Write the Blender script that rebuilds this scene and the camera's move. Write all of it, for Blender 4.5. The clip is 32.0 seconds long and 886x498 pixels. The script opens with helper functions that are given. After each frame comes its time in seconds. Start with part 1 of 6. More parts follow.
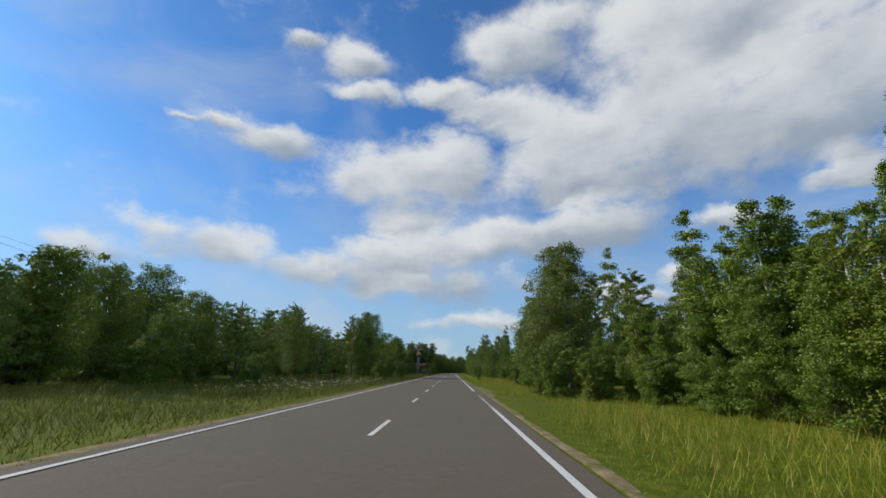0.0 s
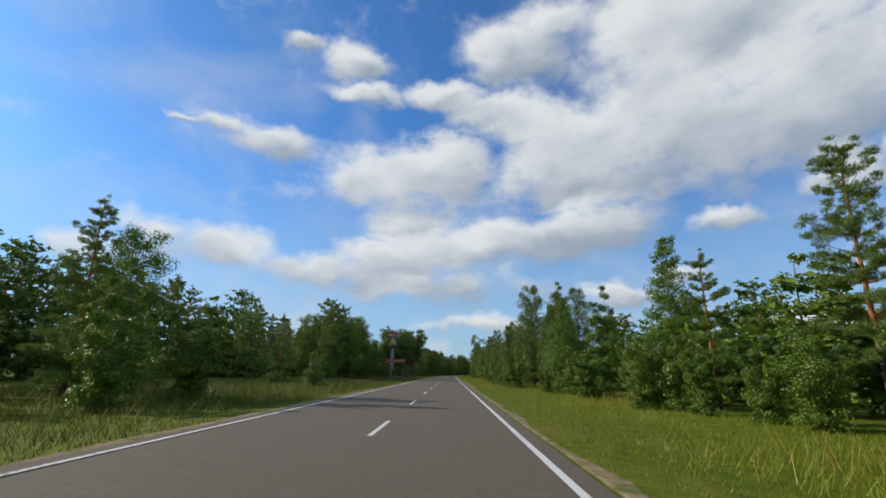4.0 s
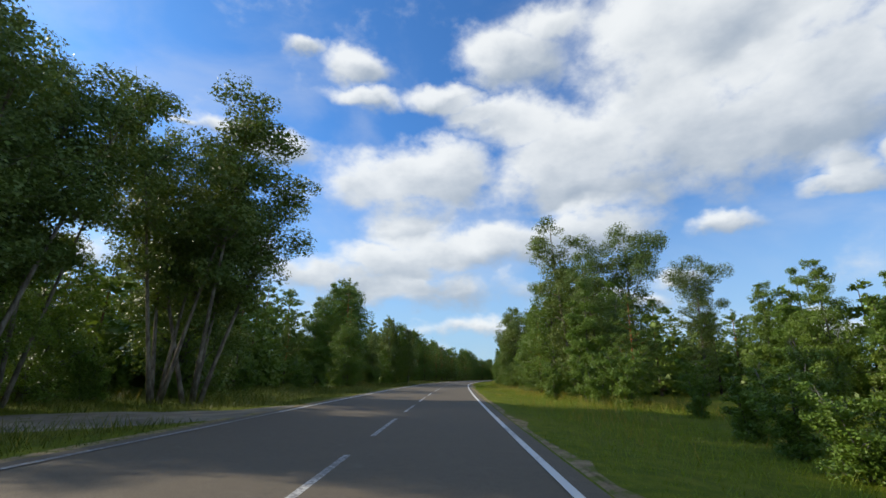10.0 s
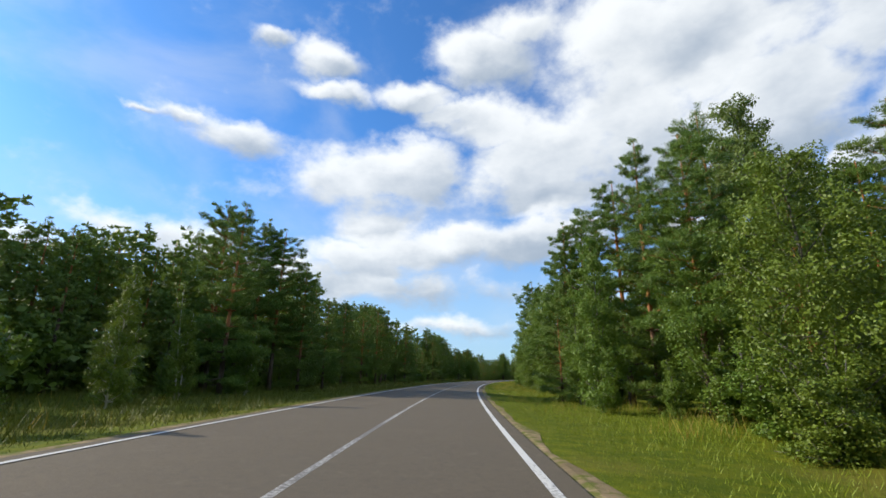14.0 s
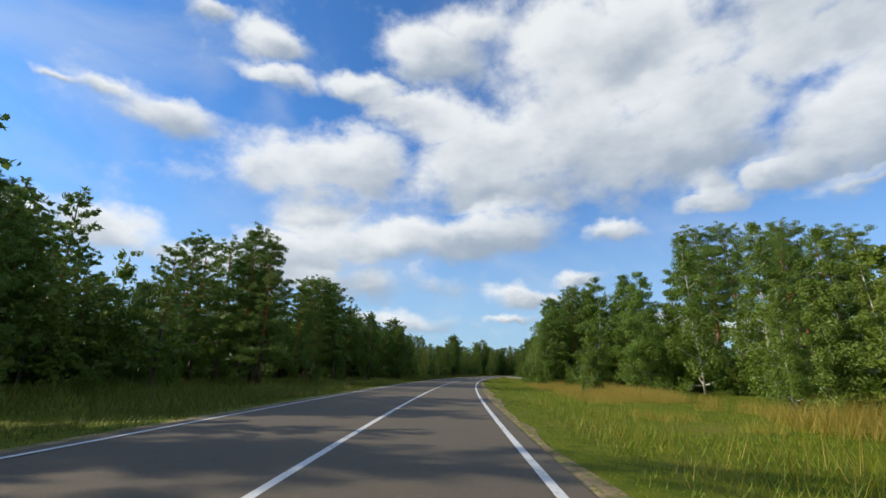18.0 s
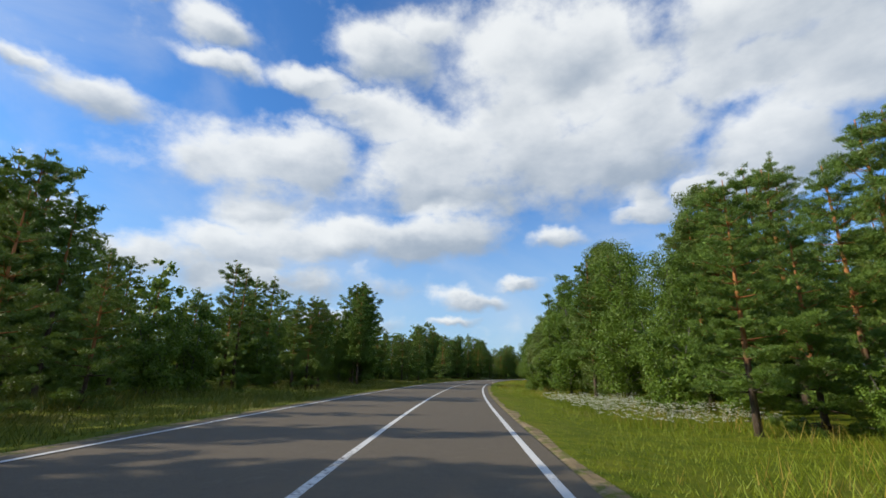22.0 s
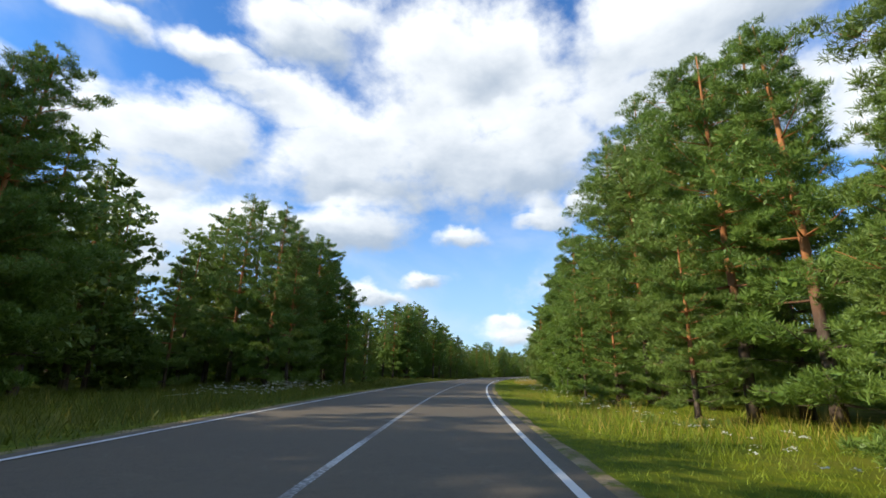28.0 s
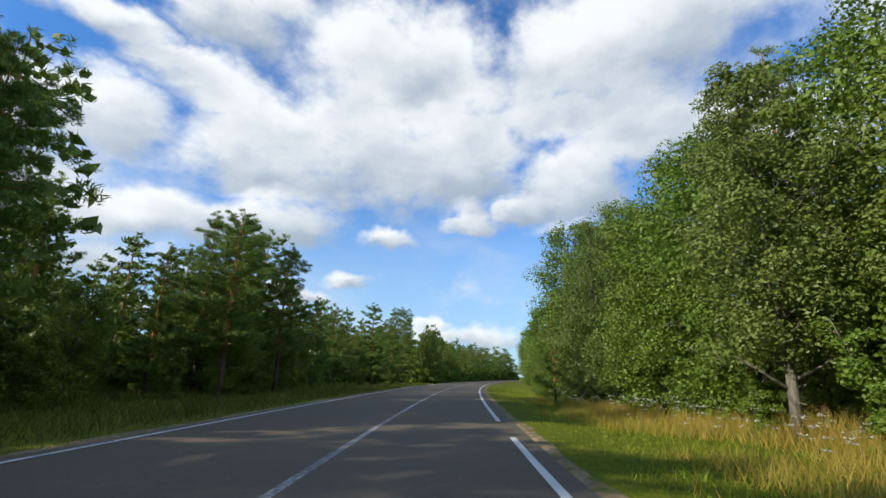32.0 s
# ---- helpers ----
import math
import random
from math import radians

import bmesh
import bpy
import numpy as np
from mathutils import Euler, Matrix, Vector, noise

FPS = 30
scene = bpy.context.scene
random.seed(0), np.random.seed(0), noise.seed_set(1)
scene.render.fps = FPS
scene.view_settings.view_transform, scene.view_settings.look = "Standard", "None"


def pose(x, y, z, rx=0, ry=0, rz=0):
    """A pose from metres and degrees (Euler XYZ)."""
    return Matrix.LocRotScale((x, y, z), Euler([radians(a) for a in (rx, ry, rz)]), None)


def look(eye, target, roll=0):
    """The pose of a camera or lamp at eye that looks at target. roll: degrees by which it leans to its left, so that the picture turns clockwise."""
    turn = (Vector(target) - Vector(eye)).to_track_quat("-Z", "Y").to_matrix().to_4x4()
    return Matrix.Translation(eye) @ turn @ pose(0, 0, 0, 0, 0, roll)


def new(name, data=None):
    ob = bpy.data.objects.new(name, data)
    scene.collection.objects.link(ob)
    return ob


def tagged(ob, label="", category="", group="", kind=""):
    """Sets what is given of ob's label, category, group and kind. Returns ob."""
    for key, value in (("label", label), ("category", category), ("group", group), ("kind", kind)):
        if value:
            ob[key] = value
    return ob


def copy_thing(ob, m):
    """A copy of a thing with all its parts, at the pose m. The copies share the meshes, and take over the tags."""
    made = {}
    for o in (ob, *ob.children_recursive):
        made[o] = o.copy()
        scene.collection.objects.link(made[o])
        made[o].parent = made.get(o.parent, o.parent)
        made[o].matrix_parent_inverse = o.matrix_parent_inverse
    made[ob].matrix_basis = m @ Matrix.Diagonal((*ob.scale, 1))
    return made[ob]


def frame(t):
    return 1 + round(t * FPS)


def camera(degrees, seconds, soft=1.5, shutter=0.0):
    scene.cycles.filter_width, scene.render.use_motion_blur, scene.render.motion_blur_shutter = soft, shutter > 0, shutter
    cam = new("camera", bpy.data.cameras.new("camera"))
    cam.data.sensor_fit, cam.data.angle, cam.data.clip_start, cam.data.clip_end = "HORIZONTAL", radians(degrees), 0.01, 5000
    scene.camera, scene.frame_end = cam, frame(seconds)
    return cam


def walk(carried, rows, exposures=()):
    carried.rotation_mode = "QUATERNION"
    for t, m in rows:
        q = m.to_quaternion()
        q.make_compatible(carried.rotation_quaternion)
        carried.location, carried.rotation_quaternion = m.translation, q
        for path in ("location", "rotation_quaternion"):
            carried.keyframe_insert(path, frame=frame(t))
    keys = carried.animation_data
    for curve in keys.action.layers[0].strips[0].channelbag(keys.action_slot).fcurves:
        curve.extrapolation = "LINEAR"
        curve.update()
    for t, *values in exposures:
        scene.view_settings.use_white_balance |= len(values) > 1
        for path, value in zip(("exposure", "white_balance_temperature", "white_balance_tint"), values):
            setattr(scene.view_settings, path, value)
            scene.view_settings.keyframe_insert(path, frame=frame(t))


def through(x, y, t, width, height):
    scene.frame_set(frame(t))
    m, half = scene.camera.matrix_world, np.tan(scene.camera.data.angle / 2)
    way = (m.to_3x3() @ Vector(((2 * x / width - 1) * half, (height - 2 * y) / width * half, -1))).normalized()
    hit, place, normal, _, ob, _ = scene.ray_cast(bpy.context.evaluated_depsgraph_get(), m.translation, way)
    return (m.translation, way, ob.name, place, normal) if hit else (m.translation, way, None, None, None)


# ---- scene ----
# The road's heading in degrees to the right, every 25 m.
HEADING = [0.0, 0.0, 0.0, 0.0, 0.0, 0.0, 0.0, 0.0, 0.01, 0.16, 0.76, 1.8, 3.18, 4.87, 6.75, 8.74, 10.8, 12.81, 14.69, 16.57, 18.6, 20.8, 23.07, 25.35, 27.61, 29.85, 32.14, 34.6, 37.27, 39.96, 41.86, 43.8, 46.5, 49.6, 52.8, 56.0, 59.2]
STEP, BACK, AHEAD = 1.0, 160, 1150


def heading(s):
    return float(np.interp(s, [25.0 * i for i in range(len(HEADING))], HEADING))


_stations = np.arange(-BACK, AHEAD + 1, STEP)
_angles = np.radians([heading(s) for s in _stations])
_east = np.concatenate([[0], np.cumsum(np.sin(_angles[:-1]) * STEP)])
_north = np.concatenate([[0], np.cumsum(np.cos(_angles[:-1]) * STEP)])
_east, _north = _east - _east[BACK], _north - _north[BACK]


def spot(s, d, z=0.0):
    """The place s metres along the road and d metres to its right."""
    x, y, a = np.interp(s, _stations, _east), np.interp(s, _stations, _north), math.radians(heading(s))
    if s > AHEAD:
        x, y = x + (s - AHEAD) * math.sin(a), y + (s - AHEAD) * math.cos(a)
    if s < -BACK:
        y += s + BACK
    return Vector((x + d * math.cos(a), y - d * math.sin(a), z))


# ---- camera ----
cam = camera(89.4, 32.0, soft=1.6)
# seconds, metres along the road, pitch up, yaw to the left
PATH = [
    (0.0, 0.00, 15.28, 1.40),
    (0.5, 10.63, 15.81, 1.27),
    (1.0, 21.32, 15.55, 1.33),
    (1.5, 32.07, 15.15, 1.29),
    (2.0, 42.88, 15.70, 1.29),
    (2.5, 53.74, 15.71, 1.28),
    (3.0, 64.67, 15.47, 1.28),
    (3.5, 75.66, 15.22, 1.27),
    (4.0, 86.71, 15.50, 1.26),
    (4.5, 97.82, 15.50, 1.10),
    (5.0, 108.99, 15.50, 1.03),
    (5.5, 120.22, 15.54, 0.93),
    (6.0, 131.51, 15.38, 0.85),
    (6.5, 142.85, 15.72, 0.94),
    (7.0, 154.26, 15.37, 1.04),
    (7.5, 165.73, 15.66, 1.14),
    (8.0, 177.26, 15.73, 1.42),
    (8.5, 188.85, 15.48, 1.53),
    (9.0, 200.50, 15.25, 1.50),
    (9.5, 212.21, 15.11, 1.22),
    (10.0, 223.98, 15.93, 1.12),
    (10.5, 235.78, 15.59, 1.24),
    (11.0, 247.58, 15.55, 1.21),
    (11.5, 259.38, 15.31, 0.83),
    (12.0, 271.18, 15.47, 0.51),
    (12.5, 282.98, 15.12, -0.25),
    (13.0, 294.78, 15.57, -1.23),
    (13.5, 306.58, 15.86, -2.31),
    (14.0, 318.38, 15.86, -2.97),
    (14.5, 330.18, 15.42, -3.49),
    (15.0, 341.98, 15.50, -4.03),
    (15.5, 353.78, 15.50, -5.16),
    (16.0, 365.58, 15.50, -5.03),
    (16.5, 377.38, 15.31, -6.82),
    (17.0, 389.18, 15.53, -8.62),
    (17.5, 400.98, 15.48, -9.68),
    (18.0, 412.78, 15.35, -10.58),
    (18.5, 424.58, 15.56, -11.90),
    (19.0, 436.38, 15.46, -12.63),
    (19.5, 448.18, 15.32, -13.10),
    (20.0, 459.98, 15.84, -13.80),
    (20.5, 471.78, 15.30, -14.53),
    (21.0, 483.58, 15.24, -15.59),
    (21.5, 495.38, 15.96, -16.48),
    (22.0, 507.18, 15.69, -17.66),
    (22.5, 518.98, 15.00, -18.74),
    (23.0, 530.78, 15.37, -19.96),
    (23.5, 542.58, 15.40, -21.17),
    (24.0, 554.38, 15.74, -22.04),
    (24.5, 566.18, 15.65, -23.13),
    (25.0, 577.98, 15.50, -24.25),
    (25.5, 589.78, 15.50, -25.16),
    (26.0, 601.58, 15.50, -25.58),
    (26.5, 613.38, 15.35, -27.18),
    (27.0, 625.18, 15.64, -28.78),
    (27.5, 636.98, 15.75, -29.90),
    (28.0, 648.78, 15.42, -30.08),
    (28.5, 660.58, 15.71, -31.22),
    (29.0, 672.38, 15.52, -32.57),
    (29.5, 684.18, 15.57, -33.75),
    (30.0, 695.98, 15.35, -35.24),
    (30.5, 707.78, 15.78, -37.09),
    (31.0, 719.58, 15.21, -38.43),
    (31.5, 731.38, 15.25, -39.54),
    (32.0, 743.18, 15.81, -39.86),
]
EYE = 1.25
walk(cam, [(t, Matrix.Translation(spot(s, 0, EYE)) @ pose(0, 0, 0, 90 + pitch, 0, yaw) @ pose(0, 0, 0, 0, 0, 1.0)) for t, s, pitch, yaw in PATH],
     exposures=[(0.0, -0.38), (3.0, -0.32), (6.0, -0.25), (8.0, -0.18), (9.0, -0.15), (10.0, -0.05), (11.0, 0.14), (12.0, 0.05), (13.0, 0.03), (14.0, 0.12), (17.0, 0.0), (18.0, -0.1), (19.0, -0.18), (20.0, -0.05), (21.0, -0.15), (22.0, -0.08), (23.0, -0.12), (24.0, 0.0), (27.0, 0.1), (28.0, 0.28), (30.0, 0.22), (31.0, 0.06), (32.0, 0.08)])

# ---- sun and sky ----
SUN_AZ, SUN_EL = -76.0, 27.5
sun_data = bpy.data.lights.new("sun", "SUN")
sun_data.energy, sun_data.angle, sun_data.color = 5.0, radians(0.53), (1.0, 0.895, 0.715)
sun = new("sun", sun_data)
_a, _e = radians(SUN_AZ), radians(SUN_EL)
sun.matrix_basis = look((0, 0, 80), Vector((0, 0, 80)) - Vector((math.sin(_a) * math.cos(_e), math.cos(_a) * math.cos(_e), math.sin(_e))))


class Nodes:
    """A node tree with short calls to add to it."""

    def __init__(self, tree):
        self.tree = tree
        tree.nodes.clear()

    def add(self, kind):
        return self.tree.nodes.new(kind)

    def link(self, a, b):
        self.tree.links.new(a, b)

    def put(self, socket, value):
        if isinstance(value, bpy.types.NodeSocket):
            self.link(value, socket)
        else:
            socket.default_value = value

    def math(self, operation, *values, clamp=False):
        node = self.add("ShaderNodeMath")
        node.operation, node.use_clamp = operation, clamp
        for i, v in enumerate(values):
            self.put(node.inputs[i], v)
        return node.outputs[0]

    def mix(self, fac, a, b):
        node = self.add("ShaderNodeMix")
        node.data_type = "RGBA"
        self.put(node.inputs[0], fac)
        for socket, v in ((node.inputs[6], a), (node.inputs[7], b)):
            self.put(socket, (*v, 1.0) if isinstance(v, tuple) and len(v) == 3 else v)
        return node.outputs[2]

    def noise(self, vector, scale, detail=4.0, rough=0.55, distortion=0.0):
        node = self.add("ShaderNodeTexNoise")
        if vector is not None:
            self.link(vector, node.inputs["Vector"])
        node.inputs["Scale"].default_value = scale
        node.inputs["Detail"].default_value = detail
        node.inputs["Roughness"].default_value = rough
        node.inputs["Distortion"].default_value = distortion
        return node.outputs[0]

    def ramp(self, value, low, high, smooth=True):
        node = self.add("ShaderNodeMapRange")
        node.interpolation_type = "SMOOTHSTEP" if smooth else "LINEAR"
        self.put(node.inputs[0], value)
        node.inputs[1].default_value, node.inputs[2].default_value = low, high
        return node.outputs[0]

    def scaled(self, vector, x, y, z):
        node = self.add("ShaderNodeVectorMath")
        node.operation = "MULTIPLY"
        self.link(vector, node.inputs[0])
        node.inputs[1].default_value = (x, y, z)
        return node.outputs[0]


world = bpy.data.worlds.new("sky")
world.use_nodes = True
scene.world = world
n = Nodes(world.node_tree)
sky = n.add("ShaderNodeTexSky")
sky.sky_type, sky.sun_disc, sky.sun_elevation, sky.sun_rotation = "NISHITA", False, _e, _a
sky.air_density, sky.dust_density, sky.ozone_density = 1.0, 0.6, 2.0
way = n.add("ShaderNodeTexCoord").outputs["Generated"]
parts = n.add("ShaderNodeSeparateXYZ")
n.link(way, parts.inputs[0])
azimuth = n.math("MULTIPLY", n.math("ARCTAN2", parts.outputs[0], parts.outputs[1]), 57.2958)
height = n.math("MULTIPLY", n.math("ARCSINE", parts.outputs[2]), 57.2958)
# clouds: soft ovals round a bearing and a height, in degrees
warp_a = n.math("MULTIPLY", n.math("SUBTRACT", n.noise(way, 9.0, 4.0, 0.55), 0.5), 5.0)
warp_h = n.math("MULTIPLY", n.math("SUBTRACT", n.noise(n.scaled(way, 1.0, 1.0, 1.4), 11.0, 4.0, 0.55), 0.5), 4.4)
azimuth_w, height_w = n.math("ADD", azimuth, warp_a), n.math("ADD", height, warp_h)
puffs = []


def puff(az, el, wide, tall, weight=1.0):
    """One swelling of cloud: how far inside it a direction lies, and how low in it."""
    a = n.math("MULTIPLY", n.math("SUBTRACT", azimuth_w, az), 1.0 / (1.30 * wide))
    b = n.math("MULTIPLY", n.math("SUBTRACT", height_w, el), 1.0 / (1.30 * tall))
    inside = n.math("SUBTRACT", weight, n.math("MULTIPLY", n.math("SQRT", n.math("ADD", n.math("MULTIPLY", a, a), n.math("MULTIPLY", b, b))), weight))
    inside = n.math("MAXIMUM", inside, 0.0)
    puffs.append((inside, n.math("MULTIPLY", n.math("ADD", b, n.math("MULTIPLY", a, -0.45)), inside)))


puff(36.1, 36.2, 17.2, 7.9)
puff(28.6, 39.4, 11.7, 6.5)
puff(44.0, 28.5, 9.2, 6.6)
puff(38.8, 25.6, 14.5, 6.2)
puff(28.6, 29.3, 9.7, 6.7)
puff(18.6, 27.6, 9.5, 5.3)
puff(13.2, 26.0, 7.6, 4.8)
puff(9.5, 31.3, 7.2, 4.0)
puff(8.0, 38.7, 8.4, 3.6)
puff(15.7, 41.7, 7.4, 2.8, 0.8)
puff(-6.3, 24.7, 11.4, 4.3)
puff(-12.2, 22.8, 6.6, 3.5, 0.8)
puff(-0.9, 26.3, 7.1, 3.8)
puff(-14.5, 37.3, 4.9, 2.0, 0.9)
puff(-22.1, 38.3, 3.6, 1.1, 0.75)
puff(-13.3, 33.7, 5.8, 1.5, 0.85)
puff(-1.2, 34.4, 5.9, 1.8, 0.9)
puff(3.8, 32.8, 4.9, 1.6, 0.8)
puff(-23.5, 26.8, 6.3, 2.3, 0.95)
puff(-30.0, 27.2, 4.1, 0.9, 0.7)
puff(-34.8, 27.0, 2.1, 0.5, 0.5)
puff(-9.4, 14.6, 7.9, 2.3)
puff(-0.6, 15.2, 8.2, 2.5)
puff(6.2, 16.8, 6.0, 3.0)
puff(12.1, 16.3, 8.0, 3.0)
puff(20.0, 17.9, 6.8, 3.4, 0.9)
puff(-4.8, 10.8, 16.9, 2.6, 0.75)
puff(-16.3, 12.6, 7.4, 2.3, 0.8)
puff(-34.1, 14.7, 5.6, 2.1, 0.7)
puff(-40.6, 11.7, 4.6, 1.8, 0.6)
puff(4.0, 6.0, 11.3, 1.3, 0.55)
puff(43.6, 18.8, 4.6, 1.4)
puff(57.1, 23.3, 8.4, 5.6)
puff(21.5, 9.0, 4.4, 1.4, 0.9)
puff(19.0, 6.8, 3.6, 0.8, 0.8)
puff(32.7, 16.7, 4.0, 1.6, 0.9)
puff(56.2, 18.1, 4.6, 0.8, 0.5)
puff(43.7, 20.1, 3.1, 2.2)
puff(48.7, 20.4, 2.8, 1.6)
puff(60.6, 37.3, 15.5, 6.5)
puff(66.4, 28.1, 10.8, 5.0)
puff(27.3, 11.5, 3.5, 1.1)
puff(38.9, 6.1, 2.2, 0.8, 0.8)
puff(19.8, 9.4, 4.2, 1.5, 0.6)
puff(51.3, 20.6, 3.7, 2.0)
puff(65.1, 39.0, 18.3, 7.2)
puff(57.5, 31.7, 16.9, 3.8, 0.9)
puff(42.6, 4.8, 8.5, 1.8, 0.8)
puff(80.8, 23.7, 8.4, 6.5)
puff(-28.0, 13.4, 7.7, 2.6, 0.8)
puff(-17.5, 12.1, 9.5, 2.5, 0.8)
puff(-6.1, 13.1, 8.8, 2.4, 0.7)
puff(-6.0, 18.7, 7.1, 5.2, 0.9)
puff(17.4, 22.7, 14.5, 4.2, 0.8)
puff(16.3, 17.7, 10.6, 2.4, 0.9)
puff(1.7, 16.1, 5.2, 3.4, 0.8)
puff(110, 35, 30, 14)
puff(150, 28, 35, 10)
puff(-150, 32, 30, 9)
puff(-110, 20, 25, 6)
puff(180, 60, 50, 15)
thick, total, lit = puffs[0][0], puffs[0][0], puffs[0][1]
for inside, side in puffs[1:]:
    thick, total, lit = n.math("MAXIMUM", thick, inside), n.math("ADD", total, inside), n.math("ADD", lit, side)
lit = n.math("DIVIDE", lit, n.math("ADD", total, 0.05))

fine = n.noise(n.scaled(way, 1.0, 1.0, 1.35), 10.0, 9.0, 0.58)
lumps = n.noise(n.scaled(way, 1.0, 1.0, 1.5), 5.0, 5.0, 0.5)
body = n.math("ADD", n.math("ADD", thick, n.math("MULTIPLY", n.math("SUBTRACT", fine, 0.5), 1.1)), n.math("MULTIPLY", n.math("SUBTRACT", lumps, 0.5), 0.5))
cover = n.ramp(body, 0.06, 0.60)
# the side of each swelling away from the sun turns grey
billow = n.noise(n.scaled(way, 1.0, 1.0, 1.8), 8.0, 5.0, 0.55)
belly = n.math("ADD", n.math("MULTIPLY", lit, -1.05), n.math("MULTIPLY", n.math("SUBTRACT", billow, 0.5), 0.95))
belly = n.ramp(n.math("ADD", belly, n.math("MULTIPLY", thick, 0.22)), -0.35, 0.85)
tone = n.mix(belly, (0.93, 0.96, 0.97), (0.37, 0.445, 0.54))
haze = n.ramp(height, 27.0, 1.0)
sky_dim = n.add("ShaderNodeVectorMath")
sky_dim.operation = "SCALE"
n.link(sky.outputs[0], sky_dim.inputs[0])
sky_dim.inputs[3].default_value = 0.138
tint = n.add("ShaderNodeVectorMath")
tint.operation = "MULTIPLY"
n.link(sky_dim.outputs[0], tint.inputs[0])
tint.inputs[1].default_value = (0.50, 0.98, 1.48)
cloud_light = n.add("ShaderNodeVectorMath")
cloud_light.operation = "SCALE"
n.link(tone, cloud_light.inputs[0])
cloud_light.inputs[3].default_value = 1.02
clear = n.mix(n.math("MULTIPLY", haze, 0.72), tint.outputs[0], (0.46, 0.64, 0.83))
veil = n.ramp(n.noise(n.scaled(way, 1.0, 1.0, 1.6), 3.0, 6.0, 0.55, 0.4), 0.42, 0.72)
clear = n.mix(n.math("MULTIPLY", veil, 0.30), clear, (0.74, 0.79, 0.85))
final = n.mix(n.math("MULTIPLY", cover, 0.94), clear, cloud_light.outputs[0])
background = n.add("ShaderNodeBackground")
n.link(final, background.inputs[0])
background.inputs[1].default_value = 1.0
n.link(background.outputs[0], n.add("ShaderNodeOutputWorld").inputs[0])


# ---- materials ----
def material(name):
    m = bpy.data.materials.new(name)
    m.use_nodes = True
    k = Nodes(m.node_tree)
    return m, k


def finish(k, colour, rough, bump=None, strength=0.3, distance=0.02, metal=0.0, specular=0.5):
    b = k.add("ShaderNodeBsdfPrincipled")
    k.put(b.inputs["Base Color"], (*colour, 1.0) if isinstance(colour, tuple) else colour)
    k.put(b.inputs["Roughness"], rough)
    b.inputs["Metallic"].default_value = metal
    b.inputs["Specular IOR Level"].default_value = specular
    if bump is not None:
        node = k.add("ShaderNodeBump")
        node.inputs["Strength"].default_value, node.inputs["Distance"].default_value = strength, distance
        k.link(bump, node.inputs["Height"])
        k.link(node.outputs[0], b.inputs["Normal"])
    k.link(b.outputs[0], k.add("ShaderNodeOutputMaterial").inputs[0])
    return b


def world_place(k):
    return k.add("ShaderNodeNewGeometry").outputs["Position"]


def own_place(k):
    return k.add("ShaderNodeTexCoord").outputs["Object"]


def make_asphalt():
    m, k = material("worn asphalt")
    p = world_place(k)
    grain, patch, broad = k.noise(p, 90.0, 3.0), k.noise(p, 0.9, 5.0), k.noise(p, 0.12, 3.0)
    c = k.mix(k.ramp(grain, 0.35, 0.7), (0.098, 0.078, 0.052), (0.168, 0.136, 0.093))
    c = k.mix(k.math("MULTIPLY", k.ramp(patch, 0.45, 0.75), 0.35), c, (0.152, 0.120, 0.080))
    c = k.mix(k.math("MULTIPLY", k.ramp(broad, 0.4, 0.7), 0.4), c, (0.118, 0.098, 0.072))
    mottle, scuff = k.noise(p, 7.0, 6.0, 0.7), k.noise(p, 2.4, 7.0, 0.75, 0.6)
    c = k.mix(k.math("MULTIPLY", k.ramp(mottle, 0.48, 0.72), 0.55), c, (0.082, 0.068, 0.050))
    c = k.mix(k.math("MULTIPLY", k.ramp(scuff, 0.56, 0.66), 0.35), c, (0.190, 0.158, 0.115))
    finish(k, c, 0.85, grain, 0.35, 0.006, specular=0.3)
    return m


def make_paint():
    m, k = material("worn white road paint")
    p = world_place(k)
    wear = k.ramp(k.math("ADD", k.math("MULTIPLY", k.noise(p, 14.0, 5.0, 0.65), 0.7), k.math("MULTIPLY", k.noise(p, 0.35, 2.0), 0.55)), 0.66, 0.82)
    c = k.mix(wear, (0.66, 0.65, 0.61), (0.17, 0.16, 0.145))
    finish(k, c, 0.7, k.noise(p, 80.0, 2.0), 0.2, 0.003)
    return m


def make_faded_paint():
    m, k = material("faded white road paint")
    p = world_place(k)
    wear = k.ramp(k.math("ADD", k.math("MULTIPLY", k.noise(p, 16.0, 5.0, 0.65), 0.8), k.math("MULTIPLY", k.noise(p, 0.25, 2.0), 0.6)), 0.52, 0.80)
    c = k.mix(wear, (0.56, 0.55, 0.51), (0.16, 0.15, 0.138))
    finish(k, c, 0.75, k.noise(p, 80.0, 2.0), 0.2, 0.003)
    return m


def make_soil():
    m, k = material("grassy ground")
    p = world_place(k)
    a, b, c0 = k.noise(p, 0.22, 5.0), k.noise(p, 2.3, 6.0, 0.65), k.noise(p, 24.0, 4.0)
    c = k.mix(k.ramp(b, 0.35, 0.7), (0.080, 0.112, 0.006), (0.155, 0.168, 0.010))
    c = k.mix(k.math("MULTIPLY", k.ramp(a, 0.50, 0.72), 0.6), c, (0.190, 0.158, 0.032))
    c = k.mix(k.math("MULTIPLY", k.ramp(c0, 0.5, 0.75), 0.30), c, (0.060, 0.065, 0.012))
    finish(k, c, 0.95, c0, 0.5, 0.04, specular=0.1)
    return m


